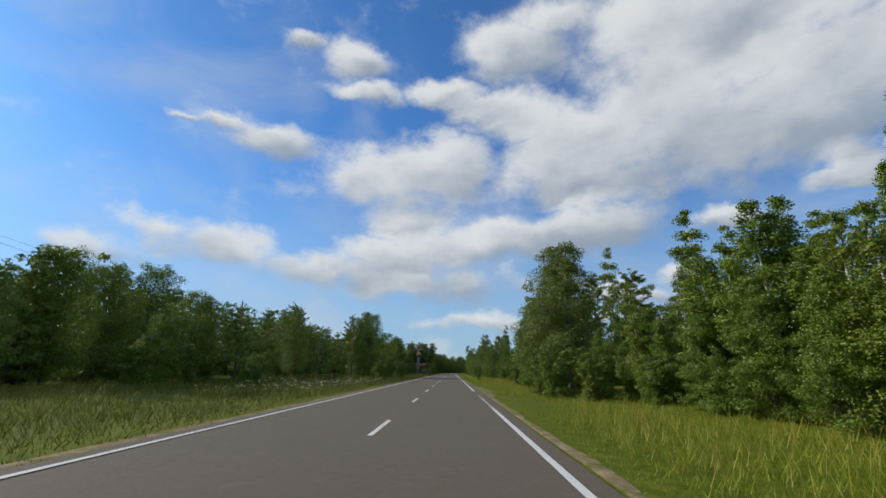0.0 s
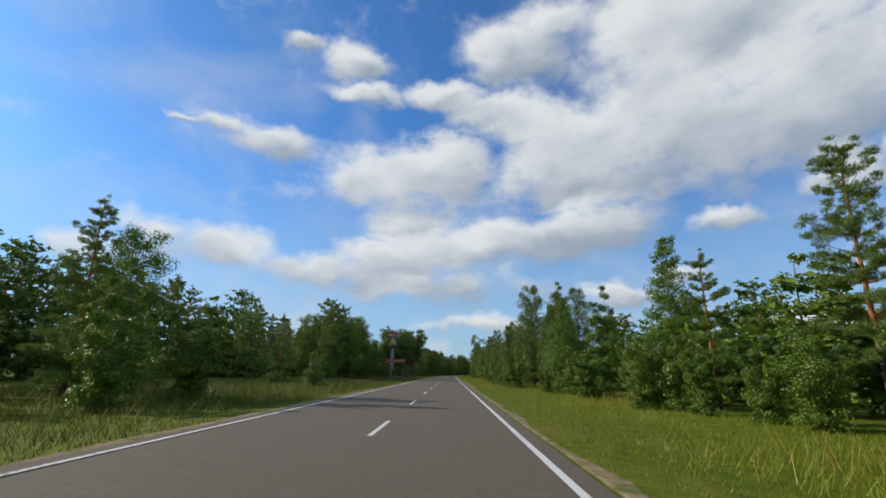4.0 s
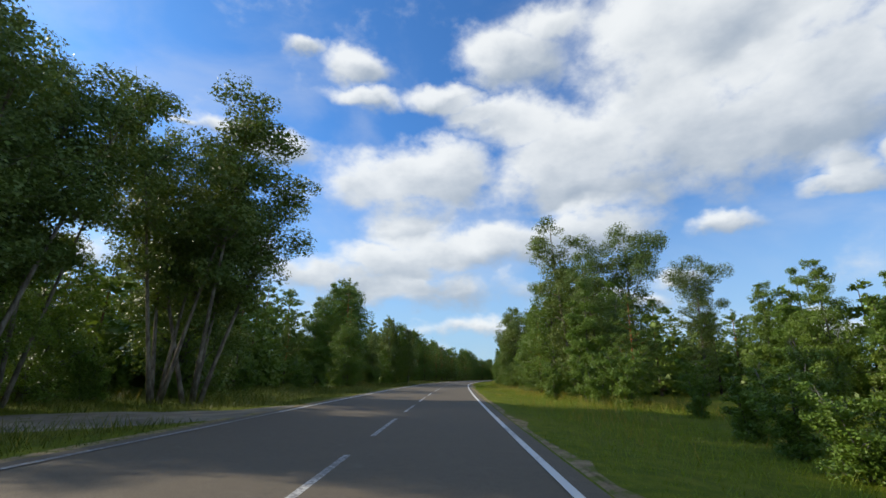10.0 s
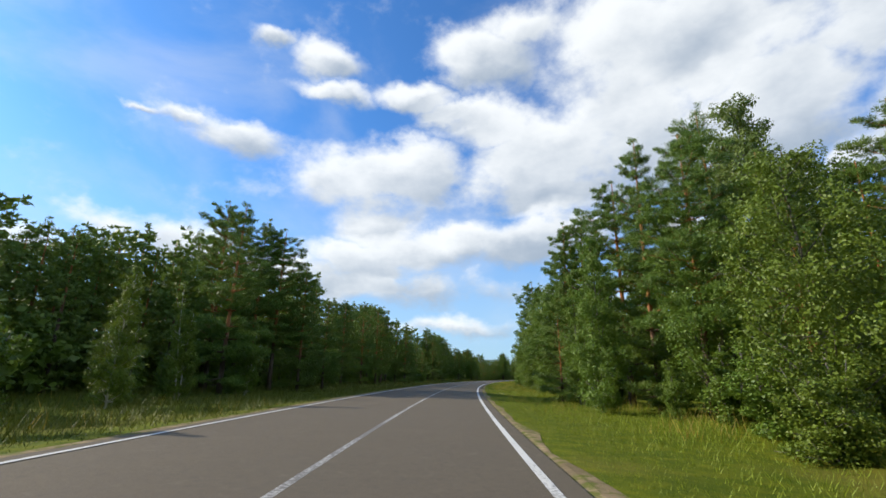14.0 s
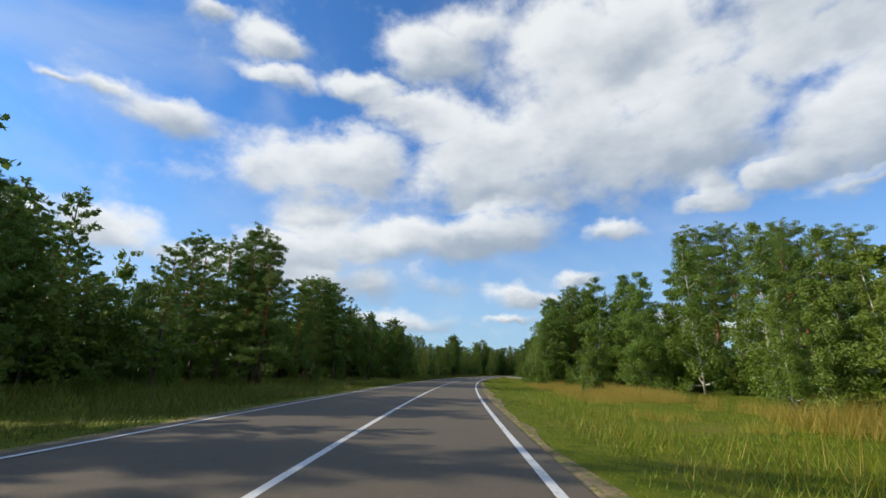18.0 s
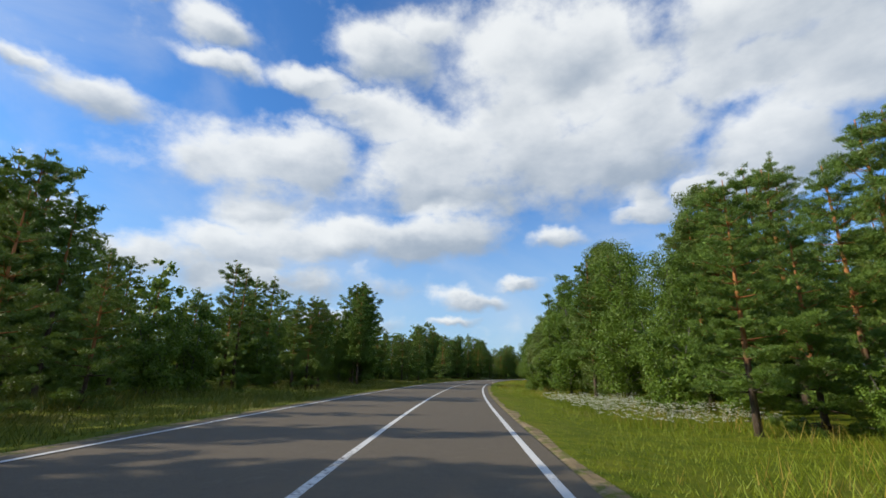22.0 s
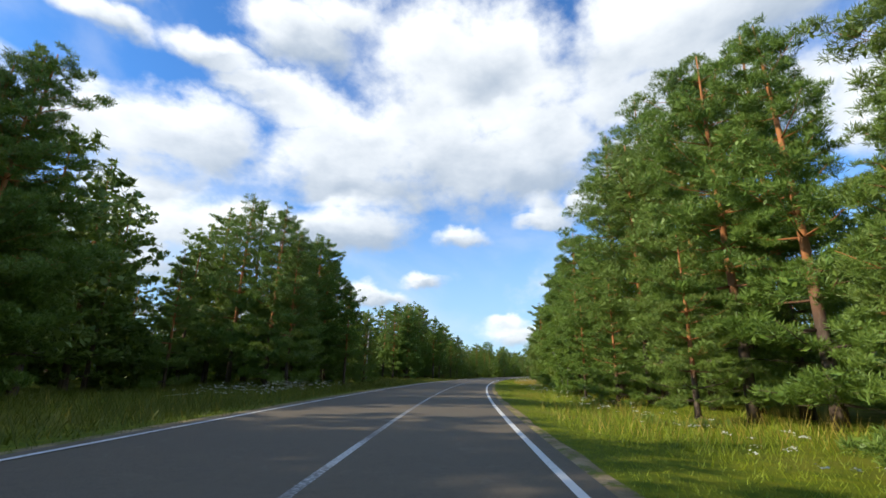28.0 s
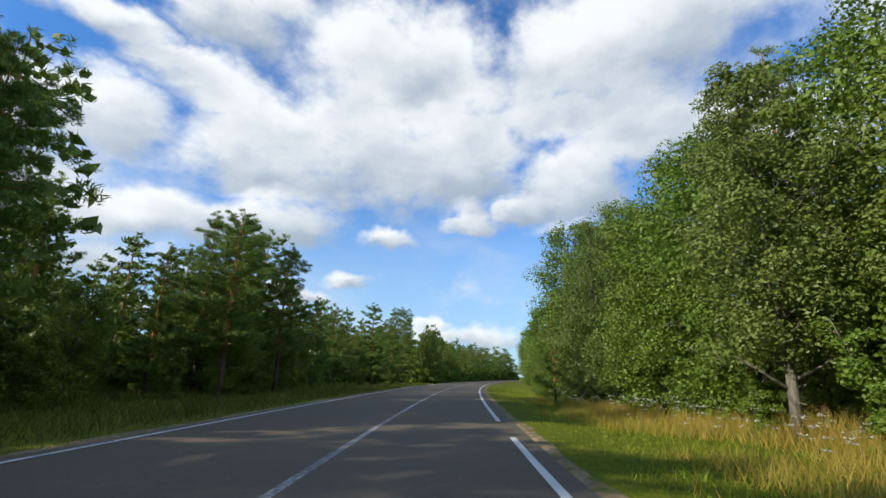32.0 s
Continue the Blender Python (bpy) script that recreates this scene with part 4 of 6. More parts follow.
plant("pine", 506.0, 12.4, 9.8, 1.1)
plant("pine", 524.0, 14.2, 10.0, 1.15)
plant("pine", 530.0, 16.0, 12.8, 1.1)
plant("young_pine", 510.0, 10.4, 6.6, 1.2)
plant("young_pine", 516.0, 10.8, 6.2, 1.2)
plant("young_pine", 522.0, 11.0, 6.6, 1.2)
plant("pine", 536.0, 14.6, 12.0, 1.1)
plant("pine", 541.0, 17.0, 14.0, 1.1)
plant("oak", 534.0, 12.0, 9.0)
plant("bush", 529.5, 9.8, 4.6, 1.1)
plant("oak", 555.5, 15.4, 15.6)
plant("aspen", 553.3, 9.6, 11.8, 1.15)
plant("poplar", 552.5, 22.4, 20.4)
plant("poplar", 555.8, 25.4, 22.4)
plant("pine", 555.5, 33.2, 26.0)
plant("oak", 548.0, 12.6, 10.8)
plant("aspen", 561.5, 9.0, 11.2, 1.15)
plant("poplar", 561.6, 15.7, 17.6, 1.1)
plant("poplar", 557.7, 14.8, 16.2, 1.1)
plant("oak", 566.0, 11.0, 10.8)
plant("bush", 556.0, 7.4, 3.8, 1.2)
plant("bush", 560.0, 7.2, 3.8, 1.2)
plant("bush", 564.5, 7.4, 4.0, 1.2)
plant("drooping_willow", 569.0, 9.2, 7.6, 1.1)
plant("poplar", 573.5, 12.0, 12.6, 1.1)
plant("drooping_willow", 575.5, 9.0, 8.0, 1.15)
plant("pine", 581.5, 14.0, 15.7)
plant("oak", 583.6, 10.9, 11.4)
plant("pine", 588.0, 11.6, 11.0)
plant("pine", 595.8, 10.4, 11.3)
plant("oak", 601.0, 9.8, 9.6)
plant("pine", 607.0, 10.2, 12.0)
plant("oak", 613.0, 9.4, 10.6)
plant("pine", 618.0, 10.4, 13.4)
plant("oak", 624.0, 9.6, 11.4)
plant("pine", 631.3, 10.6, 14.6)
plant("pine", 642.0, 11.6, 15.1)
plant("oak", 637.0, 9.8, 12.0)
plant("young_pine", 634.0, 8.4, 5.4)
plant("pine", 647.5, 9.8, 15.9, 1.1)
plant("pine", 648.5, 12.8, 18.4, 1.05)
plant("birch", 643.0, 11.6, 15.9, 1.15)
plant("birch", 640.5, 13.0, 16.2, 1.15)
plant("birch", 645.5, 10.4, 16.0, 1.1)
plant("pine", 652.0, 10.6, 15.6, 1.15)
plant("pine", 657.0, 9.8, 10.8, 1.15)
plant("pine", 663.0, 10.8, 14.5, 1.15)
plant("pine", 670.4, 12.8, 19.0, 1.15)
plant("pine", 675.0, 10.0, 16.0, 1.15)
plant("pine", 681.3, 8.9, 10.1, 1.0)
plant("pine", 682.8, 14.2, 20.7, 0.9)
plant("young_pine", 656.0, 7.6, 6.4, 1.2)
plant("young_pine", 665.0, 7.8, 6.8, 1.25)
plant("young_pine", 673.5, 7.8, 6.6, 1.25)
plant("young_pine", 679.0, 7.4, 6.2, 1.2)
plant("bush", 684.0, 7.2, 3.8, 1.2)
plant("birch", 697.1, 9.4, 12.4, 1.1)
plant("aspen", 690.0, 8.6, 9.7, 1.15)
plant("aspen", 702.0, 10.0, 11.4, 1.1)
plant("pine", 708.0, 12.6, 12.4)
plant("tall_pine", 709.5, 13.0, 13.2)
plant("tall_pine", 706.5, 13.5, 18.2)
plant("tall_pine", 713.5, 15.5, 16.7)
plant("oak", 716.0, 10.4, 8.6)
plant("bush", 712.0, 8.4, 4.6, 1.2)
plant("pine", 722.0, 13.0, 17.0)
plant("pine", 727.5, 9.0, 11.8)
plant("pine", 730.9, 10.6, 12.5)
plant("poplar", 734.7, 16.1, 16.1)
plant("poplar", 733.7, 20.7, 23.8)
plant("poplar", 735.8, 11.4, 15.4, 1.2)
plant("poplar", 739.6, 12.3, 16.3, 1.1)
plant("pine", 741.5, 10.6, 13.4, 1.2)
plant("young_pine", 738.0, 8.6, 7.0, 1.2)
plant("bush", 746.0, 8.6, 4.0, 1.2)
plant("oak", 750.5, 11.4, 11.0, 1.1)
plant("oak", 755.0, 13.0, 13.1, 1.1)
plant("oak", 760.0, 10.4, 11.0, 1.15)
plant("oak", 764.5, 9.0, 9.8, 1.1)
plant("poplar", 769.7, 7.6, 10.8, 1.0)
plant("oak", 776.5, 10.8, 13.0)
plant("young_pine", 771.5, 5.6, 5.2, 1.1)
plant("aspen", 784.0, 8.4, 9.6)
plant("oak", 792.0, 8.0, 9.0)
plant("pine", 801.0, 9.0, 10.6)
plant("oak", 812.0, 9.0, 9.4)
plant("pine", 56.0, -19.1, 8.8, 0.9)
plant("pine", 58.5, -18.6, 7.4, 0.9)
plant("birch", 77.0, -10.8, 3.8, 1.2)
plant("bush", 74.5, -11.6, 3.6, 1.2)
plant("bush", 88.0, -12.0, 4.0, 1.2)
plant("pine", 108.4, -18.2, 10.3)
plant("aspen", 106.0, -14.5, 6.4)
plant("oak", 112.0, -18.6, 9.6)
plant("bush", 103.0, -12.4, 4.0, 1.2)
plant("bush", 108.0, -12.0, 4.4, 1.2)
plant("aspen", 40.0, -23.0, 6.2)
plant("oak", 34.0, -22.0, 5.4, 1.2)
plant("bush", 29.0, -20.0, 4.0, 1.3)
plant("bush", 44.0, -19.0, 3.4, 1.2)
plant("bush", 37.0, -16.5, 2.6, 1.2)
plant("oak", 24.0, -26.0, 7.0)
plant("pine", 166.0, -20.6, 13.9, 1.1)
plant("pine", 172.5, -19.5, 9.6)
plant("oak", 163.0, -20.4, 9.0)
plant("pine", 165.5, -23.4, 9.9)
plant("pine", 167.6, -24.5, 11.3)
plant("young_pine", 139.0, -19.5, 7.9)
plant("bush", 134.0, -14.0, 3.6)
plant("pine", 178.0, -25.5, 12.6)
plant("oak", 183.0, -27.0, 11.4, 1.2)
plant("pine", 186.5, -30.0, 12.0)
plant("oak", 176.0, -28.0, 12.4)
plant("birch", 182.0, -22.5, 10.6)
plant("poplar", 250.5, -16.0, 16.0, 1.05)
plant("oak", 244.0, -19.0, 8.0, 1.2)
plant("willow", 239.0, -21.4, 16.3, 1.0)
plant("willow", 248.0, -13.2, 16.2, 1.4)
plant("birch", 206.0, -22.0, 8.2)
plant("bush", 209.0, -20.0, 4.4)
plant("bush", 203.5, -18.4, 3.6)
plant("oak", 222.0, -30.0, 8.8, 1.2)
plant("oak", 230.0, -29.5, 8.4, 1.2)
plant("bush", 227.5, -17.6, 3.2, 1.2)
plant("bush", 231.0, -15.2, 2.2, 1.2)
plant("oak", 236.0, -23.0, 7.4, 1.2)
plant("bush", 233.0, -19.0, 4.4, 1.2)
plant("aspen", 297.6, -21.4, 16.6, 1.15)
plant("aspen", 290.4, -21.0, 12.9, 1.1)
plant("pine", 286.5, -24.0, 8.9)
plant("oak", 283.0, -14.6, 8.0)
plant("oak", 293.0, -18.4, 9.0, 1.2)
plant("poplar", 302.0, -19.6, 12.6, 1.0)
plant("poplar", 317.0, -15.6, 13.3, 0.95, label="gnarled poplar with an uneven leafy crown")
plant("poplar", 319.6, -11.9, 11.2, 0.9)
plant("aspen", 313.5, -15.8, 7.0, 1.3)
plant("bush", 310.0, -15.2, 4.4, 1.2)
plant("bush", 315.5, -12.8, 3.8, 1.3)
plant("bush", 324.0, -13.2, 4.0, 1.2)
plant("bush", 329.0, -14.2, 3.6, 1.2)
plant("pine", 352.7, -19.6, 15.7)
plant("pine", 355.8, -17.8, 15.2)
plant("pine", 358.3, -14.6, 11.6)
plant("pine", 356.0, -22.0, 16.0)
plant("birch", 344.0, -16.0, 6.8)
plant("birch", 338.0, -15.0, 6.4)
plant("birch", 350.0, -15.0, 5.0)
plant("oak", 365.0, -18.0, 8.4)
plant("pine", 372.0, -19.0, 13.0)
plant("pine", 378.0, -17.0, 11.3)
plant("pine", 384.0, -19.0, 12.3)
plant("pine", 390.0, -17.0, 12.9)
plant("pine", 397.0, -20.0, 14.4)
plant("pine", 404.0, -22.0, 15.2)
plant("pine", 410.0, -21.0, 12.9)
plant("pine", 420.7, -26.8, 18.1, 0.85)
plant("pine", 416.5, -27.5, 17.4, 0.85)
plant("pine", 413.0, -30.0, 17.5, 0.9)
plant("pine", 428.2, -26.2, 14.4, 0.8)
plant("pine", 427.0, -19.4, 9.8, 0.9)
plant("pine", 432.0, -26.0, 12.0, 0.9)
plant("pine", 453.8, -26.8, 15.0, 0.95)
plant("pine", 454.8, -21.2, 16.0, 1.05)
plant("oak", 447.0, -25.0, 8.2, 1.2)
plant("pine", 460.5, -18.1, 10.9, 1.0)
plant("pine", 465.0, -18.0, 9.5, 1.0)
plant("pine", 481.7, -23.3, 16.1, 1.05)
plant("pine", 477.5, -24.0, 15.6, 1.0)
plant("pine", 491.6, -22.6, 12.7)
plant("pine", 486.0, -22.1, 10.6)
plant("pine", 501.0, -22.0, 13.2)
plant("pine", 497.7, -24.6, 12.9)
plant("pine", 502.6, -16.3, 9.3, 0.95)
plant("pine", 505.0, -20.9, 10.6)
plant("pine", 516.0, -17.2, 10.2, 0.95)
plant("pine", 515.0, -19.3, 9.8)
plant("pine", 528.1, -22.7, 13.2)
plant("bush", 533.0, -18.0, 6.2, 0.9)
plant("bush", 537.0, -18.2, 6.4, 0.9)
plant("pine", 548.0, -22.5, 12.2)
plant("young_pine", 554.3, -23.8, 8.3)
plant("pine", 561.7, -25.9, 13.6, 1.05)
plant("pine", 557.6, -18.1, 8.6)
plant("pine", 566.9, -15.5, 11.3, 0.95)
plant("pine", 574.0, -17.0, 8.0)
plant("pine", 569.0, -19.6, 9.0)
plant("pine", 600.6, -21.6, 10.7, 0.85)
plant("pine", 609.1, -30.0, 13.6, 0.9)
plant("pine", 598.8, -22.6, 11.6, 0.9)
plant("pine", 592.0, -23.0, 10.6, 0.9)
plant("pine", 605.0, -25.0, 11.4, 0.9)
plant("pine", 646.5, -27.0, 17.1)
plant("pine", 649.5, -21.5, 14.6)
plant("pine", 650.4, -23.2, 17.0)
plant("pine", 651.0, -29.3, 16.8)
plant("pine", 662.8, -27.0, 18.6)
plant("pine", 663.8, -17.8, 14.5, 0.95)
plant("pine", 667.0, -20.0, 10.0)
plant("pine", 685.4, -20.0, 17.2)
plant("pine", 682.2, -15.2, 14.9)
plant("pine", 696.2, -18.0, 16.9)
plant("pine", 696.8, -14.0, 11.4)
plant("pine", 678.0, -20.0, 9.9)
plant("pine", 687.0, -15.6, 12.6)
plant("pine", 691.0, -18.0, 14.0)
plant("young_pine", 705.8, -14.6, 8.0)
plant("pine", 710.0, -21.0, 10.6, 0.9)
plant("young_pine", 724.0, -20.5, 6.6, 0.8)
plant("tall_pine", 738.0, -26.4, 13.5)
plant("pine", 741.1, -30.0, 12.9)
plant("pine", 739.5, -19.6, 15.7)
plant("pine", 746.4, -20.2, 11.3)
plant("pine", 749.0, -19.8, 14.8)
plant("pine", 752.7, -18.6, 17.4)
plant("pine", 743.5, -16.8, 11.6)
plant("pine", 757.0, -18.0, 13.0)
plant("young_pine", 767.6, -17.1, 8.9, 0.8)
plant("pine", 781.5, -20.0, 16.1)
plant("young_pine", 776.0, -18.0, 7.0)
plant("young_pine", 788.0, -17.0, 8.0)
plant("young_pine", 805.1, -16.8, 8.2)
plant("tall_pine", 822.0, -13.8, 13.6, 1.1)
plant("young_pine", 816.0, -12.0, 8.0)
plant("pine", 825.4, -8.6, 10.2)
plant("oak", 838.0, -12.0, 9.0)
plant("oak", 850.0, -10.5, 9.0)
plant("pine", 862.0, -9.5, 9.8)
plant("oak", 842.0, 8.6, 10.0)
plant("pine", 856.0, 8.0, 11.0)
plant("oak", 203.5, -27.0, 10.8, 1.15, 0, "large dark round-headed tree behind the monument")
plant("oak", 198.0, -31.0, 15.0, 1.1)
plant("aspen", 206.5, -17.8, 6.8, 0.9)
plant("bush", 201.5, -24.0, 4.6, 1.3)
plant("bush", 205.0, -23.0, 4.2, 1.3)
plant("pine", 569.4, -17.0, 14.1, 1.15, 0, "tall dark pine standing at the edge of the meadow")
plant("pine", 567.0, -20.5, 10.0, 1.2)
plant("pine", 571.5, -21.0, 10.5, 1.2)
plant("oak", 568.0, -18.5, 6.5, 1.1)
plant("pine", 682.0, -13.5, 12.3, 1.0)
plant("pine", 688.2, -16.0, 14.2)
plant("pine", 694.6, -17.0, 16.3)
plant("pine", 700.0, -17.5, 14.0)
plant("pine", 704.0, -18.0, 14.3)
plant("bush", 690.0, -15.0, 3.0, 1.4)
plant("bush", 697.0, -15.5, 3.0, 1.4)
plant("pine", 268.7, -25.0, 12.9, 1.2)
plant("pine", 264.5, -24.0, 13.0, 1.2)
plant("pine", 272.2, -25.0, 12.0, 1.2)
plant("pine", 276.4, -25.0, 10.9, 1.2)
plant("oak", 50.0, -29.0, 9.9, 1.1)
plant("oak", 44.0, -30.0, 11.5, 1.1)
plant("oak", 38.0, -30.0, 10.3, 1.1)
plant("pine", 54.3, -30.0, 9.9)
plant("pine", 64.0, -26.5, 9.6, 1.1)
plant("pine", 69.0, -24.5, 10.1, 1.1)
plant("pine", 62.5, -22.5, 10.6, 0.9)
plant("young_pine", 74.0, -23.0, 8.2, 1.1)
plant("aspen", 191.0, 10.5, 6.4, 1.3)
plant("aspen", 197.0, 10.8, 7.6, 1.3)
plant("aspen", 185.5, 11.5, 8.4, 1.2)
plant("bush", 193.0, 8.6, 3.6, 1.3)
plant("oak", 302.0, -20.5, 17.0, 1.1)
plant("oak", 304.5, -21.0, 14.5, 1.0)
plant("oak", 176.5, -20.5, 11.2, 1.05)
plant("oak", 187.0, -25.0, 12.5, 1.05)
plant("pine", 382.0, -15.5, 11.7)
plant("pine", 388.0, -15.0, 12.4)
plant("pine", 393.5, -15.6, 13.0)
plant("pine", 512.0, -18.0, 11.0)
plant("pine", 515.5, -19.0, 8.9)
plant("aspen", 212.0, 10.8, 7.2, 1.3)
plant("aspen", 208.8, 11.2, 8.4, 1.3)
plant("aspen", 206.5, 9.8, 7.6, 1.3)
plant("tall_pine", 715.0, 14.0, 14.5)
plant("tall_pine", 718.5, 16.0, 15.5)
plant("aspen", 712.5, 9.4, 6.6, 1.25)
plant("aspen", 706.0, 8.6, 6.0, 1.3)
plant("oak", 719.5, 10.6, 7.4, 1.1)
plant("aspen", 181.0, 8.0, 6.5, 1.2)
plant("aspen", 176.5, 8.4, 6.5, 1.2)
plant("aspen", 185.0, 8.2, 7.0, 1.2)
plant("aspen", 172.0, 8.6, 7.1, 1.2)
plant("bush", 232.5, 7.2, 1.9, 1.4)
plant("bush", 235.0, 7.8, 2.2, 1.4)
plant("bush", 238.0, 8.6, 2.4, 1.3)
plant("bush", 328.0, 7.4, 2.2, 1.4)
plant("bush", 331.0, 8.2, 2.6, 1.4)
plant("bush", 334.0, 8.8, 2.8, 1.3)
plant("oak", 240.5, -18.0, 7.0, 1.2)
plant("oak", 236.0, -17.6, 6.4, 1.2)
plant("oak", 772.5, 10.8, 13.0, 1.1)
plant("oak", 764.0, 11.8, 13.4, 1.1)
plant("pine", 758.5, 11.6, 14.2, 1.1)
plant("oak", 778.0, 10.8, 12.4, 1.1)
plant("oak", 784.0, 10.6, 11.6, 1.1)
plant("bush", 778.0, 7.8, 5.4, 1.2)
plant("bush", 774.0, 7.8, 4.4, 1.2)
plant("pine", 754.5, -14.0, 11.9, 1.05)
plant("pine", 769.0, -18.0, 9.2, 0.75)
plant("pine", 777.0, -18.0, 14.7, 1.15)
plant("pine", 799.0, -17.5, 10.0)
plant("pine", 818.0, -14.5, 13.0)
plant("pine", 836.0, -13.0, 11.0)
plant("oak", 762.0, -16.5, 5.2, 1.2)
plant("oak", 773.0, -15.5, 6.0, 1.2)
plant("oak", 783.0, -16.5, 6.4, 1.2)
plant("pine", 486.0, -17.0, 11.0)
plant("pine", 491.0, -18.5, 11.9)
plant("pine", 495.5, -17.0, 9.7)
plant("pine", 500.0, -18.0, 9.8)
plant("pine", 504.5, -17.0, 10.6)
plant("pine", 508.0, -20.0, 12.2)
plant("bush", 489.0, -15.5, 2.6, 1.4)
plant("bush", 498.0, -15.5, 2.8, 1.4)
plant("bush", 506.0, -15.5, 2.6, 1.4)
plant("birch", 693.0, 9.8, 11.2, 1.15)
plant("pine", 688.0, 10.4, 13.6, 1.0)
plant("pine", 409.0, -17.0, 13.0)
plant("pine", 416.0, -21.0, 13.5)
plant("pine", 420.0, -23.0, 13.0)
plant("bush", 414.0, -13.5, 2.4, 1.3)
plant("bush", 422.0, -14.0, 2.4, 1.3)
plant("aspen", 472.5, 11.0, 9.6, 1.3)
plant("aspen", 476.0, 11.2, 11.6, 1.25)
plant("pine", 552.7, -18.0, 9.4, 1.15)
plant("poplar", 545.5, 11.4, 11.2, 1.2)
plant("oak", 541.5, 11.6, 10.8, 1.1)
plant("bush", 548.0, -19.0, 6.0, 1.1)
plant("aspen", 218.0, 11.0, 8.6, 1.25)
plant("aspen", 221.5, 12.0, 8.2, 1.25)
plant("bush", 185.2, -8.6, 1.3, 1.4, 0, "clump of tall weeds beside the side road")
plant("bush", 184.2, -7.4, 1.0, 1.5, 0, "clump of tall weeds beside the side road")
plant("bush", 198.6, -12.4, 1.0, 1.4, 0, "low weeds along the rail fence")
plant("bush", 198.8, -15.2, 1.1, 1.4, 0, "low weeds along the rail fence")
plant("young_pine", 201.5, -16.8, 3.6, 0.9)
plant("pine", 29.0, 11.8, 8.4, 1.15)
plant("birch", 26.0, 10.8, 6.9, 1.1)

# more trees along the edges of the woods
plant("birch", 13.0, 13.5, 8.1, 1.1)
plant("oak", 31.0, -28, 9.7, 1.1)
plant("poplar", 36.0, 19, 11.3, 1.1)
plant("birch", 42.0, 16, 13.3, 1.1)
plant("young_pine", 57.0, -14.5, 6.1, 1.1)
plant("poplar", 60.9, -21, 9.6, 1.1)
plant("poplar", 73.9, -28, 11.0, 1.1)
plant("birch", 139.2, 19, 8.1, 1.1)
plant("birch", 140.2, 19, 8.3, 1.1)
plant("poplar", 141.7, 19, 8.7, 1.1)
plant("birch", 172.8, 11.5, 11.3, 1.1)
plant("birch", 173.3, 19, 18.9, 1.1)
plant("pine", 197.8, -18.5, 8.6, 1.1)
plant("oak", 199.5, -28, 12.0, 1.1)
plant("birch", 213.0, 8.6, 8.8, 1.1)
plant("birch", 216.0, 13.5, 10.0, 1.1)
plant("birch", 228.0, 8.6, 7.7, 1.1)
plant("oak", 231.0, -28, 8.9, 1.1)
plant("birch", 234.5, 19, 13.9, 1.1)
plant("oak", 235.0, -28, 10.0, 1.1)
plant("willow", 237.0, -24, 12.0, 1.1)
plant("willow", 238.0, -18.5, 15.3, 1.1)
plant("willow", 241.0, -28, 11.0, 1.1)
plant("aspen", 244.0, 19, 6.4, 1.1)
plant("aspen", 247.5, 19, 7.8, 1.1)
plant("aspen", 249.5, 19, 7.8, 1.1)
plant("aspen", 252.0, 19, 7.5, 1.1)
plant("pine", 284.2, -14.5, 10.3, 1.1)
plant("oak", 292.7, -21, 12.9, 1.1)
plant("poplar", 293.2, 19, 20.9, 1.1)
plant("aspen", 293.2, 16, 17.8, 1.1)
plant("pine", 296.7, -18.5, 16.3, 1.1)
plant("poplar", 307.2, -16.5, 9.1, 1.1)
plant("pine", 307.2, 19, 17.1, 1.1)
plant("oak", 310.3, 16, 12.0, 1.1)
plant("oak", 318.8, -14.5, 12.5, 1.1)
plant("pine", 318.8, -16.5, 14.1, 1.1)
plant("poplar", 319.8, -28, 8.6, 1.1)
plant("poplar", 320.3, 10, 16.2, 1.1)
plant("oak", 323.8, -28, 8.7, 1.1)
plant("pine", 333.4, 16, 12.0, 1.1)
plant("pine", 337.4, 10, 12.9, 1.1)
plant("oak", 339.9, 19, 12.2, 1.1)
plant("pine", 345.9, 16, 19.7, 1.1)
plant("pine", 346.4, 10, 14.4, 1.1)
plant("pine", 349.4, -16.5, 14.2, 1.1)
plant("pine", 356.0, 10, 15.3, 1.1)
plant("pine", 356.9, -16.5, 14.6, 1.1)
plant("pine", 356.9, 8.6, 15.0, 1.1)
plant("pine", 364.4, -14.5, 9.4, 1.1)
plant("pine", 382.7, 8.6, 15.0, 1.1)
plant("pine", 406.7, -14.5, 11.9, 1.1)
plant("aspen", 407.7, 19, 13.5, 1.1)
plant("aspen", 414.7, 19, 18.1, 1.1)
plant("birch", 421.7, 19, 14.0, 1.1)
plant("young_pine", 423.2, -14.5, 7.8, 1.1)
plant("pine", 428.2, -18.5, 9.2, 1.1)
plant("birch", 433.3, 19, 8.2, 1.1)
plant("birch", 441.8, 19, 11.5, 1.1)
plant("birch", 448.9, 10, 7.3, 1.1)
plant("birch", 451.3, 19, 13.3, 1.1)
plant("pine", 453.4, -18.5, 14.2, 1.1)
plant("aspen", 453.9, 16, 10.7, 1.1)
plant("aspen", 455.4, 19, 11.1, 1.1)
plant("aspen", 464.9, 19, 11.4, 1.1)
plant("tall_pine", 473.0, 13.5, 13.0, 1.1)
plant("tall_pine", 479.5, 11.5, 12.5, 1.1)
plant("pine", 496.1, -14.5, 9.2, 1.1)
plant("pine", 497.1, -14.5, 9.8, 1.1)
plant("pine", 505.6, 19, 13.3, 1.1)
plant("pine", 507.6, -18.5, 12.8, 1.1)
plant("pine", 509.6, -18.5, 13.1, 1.1)
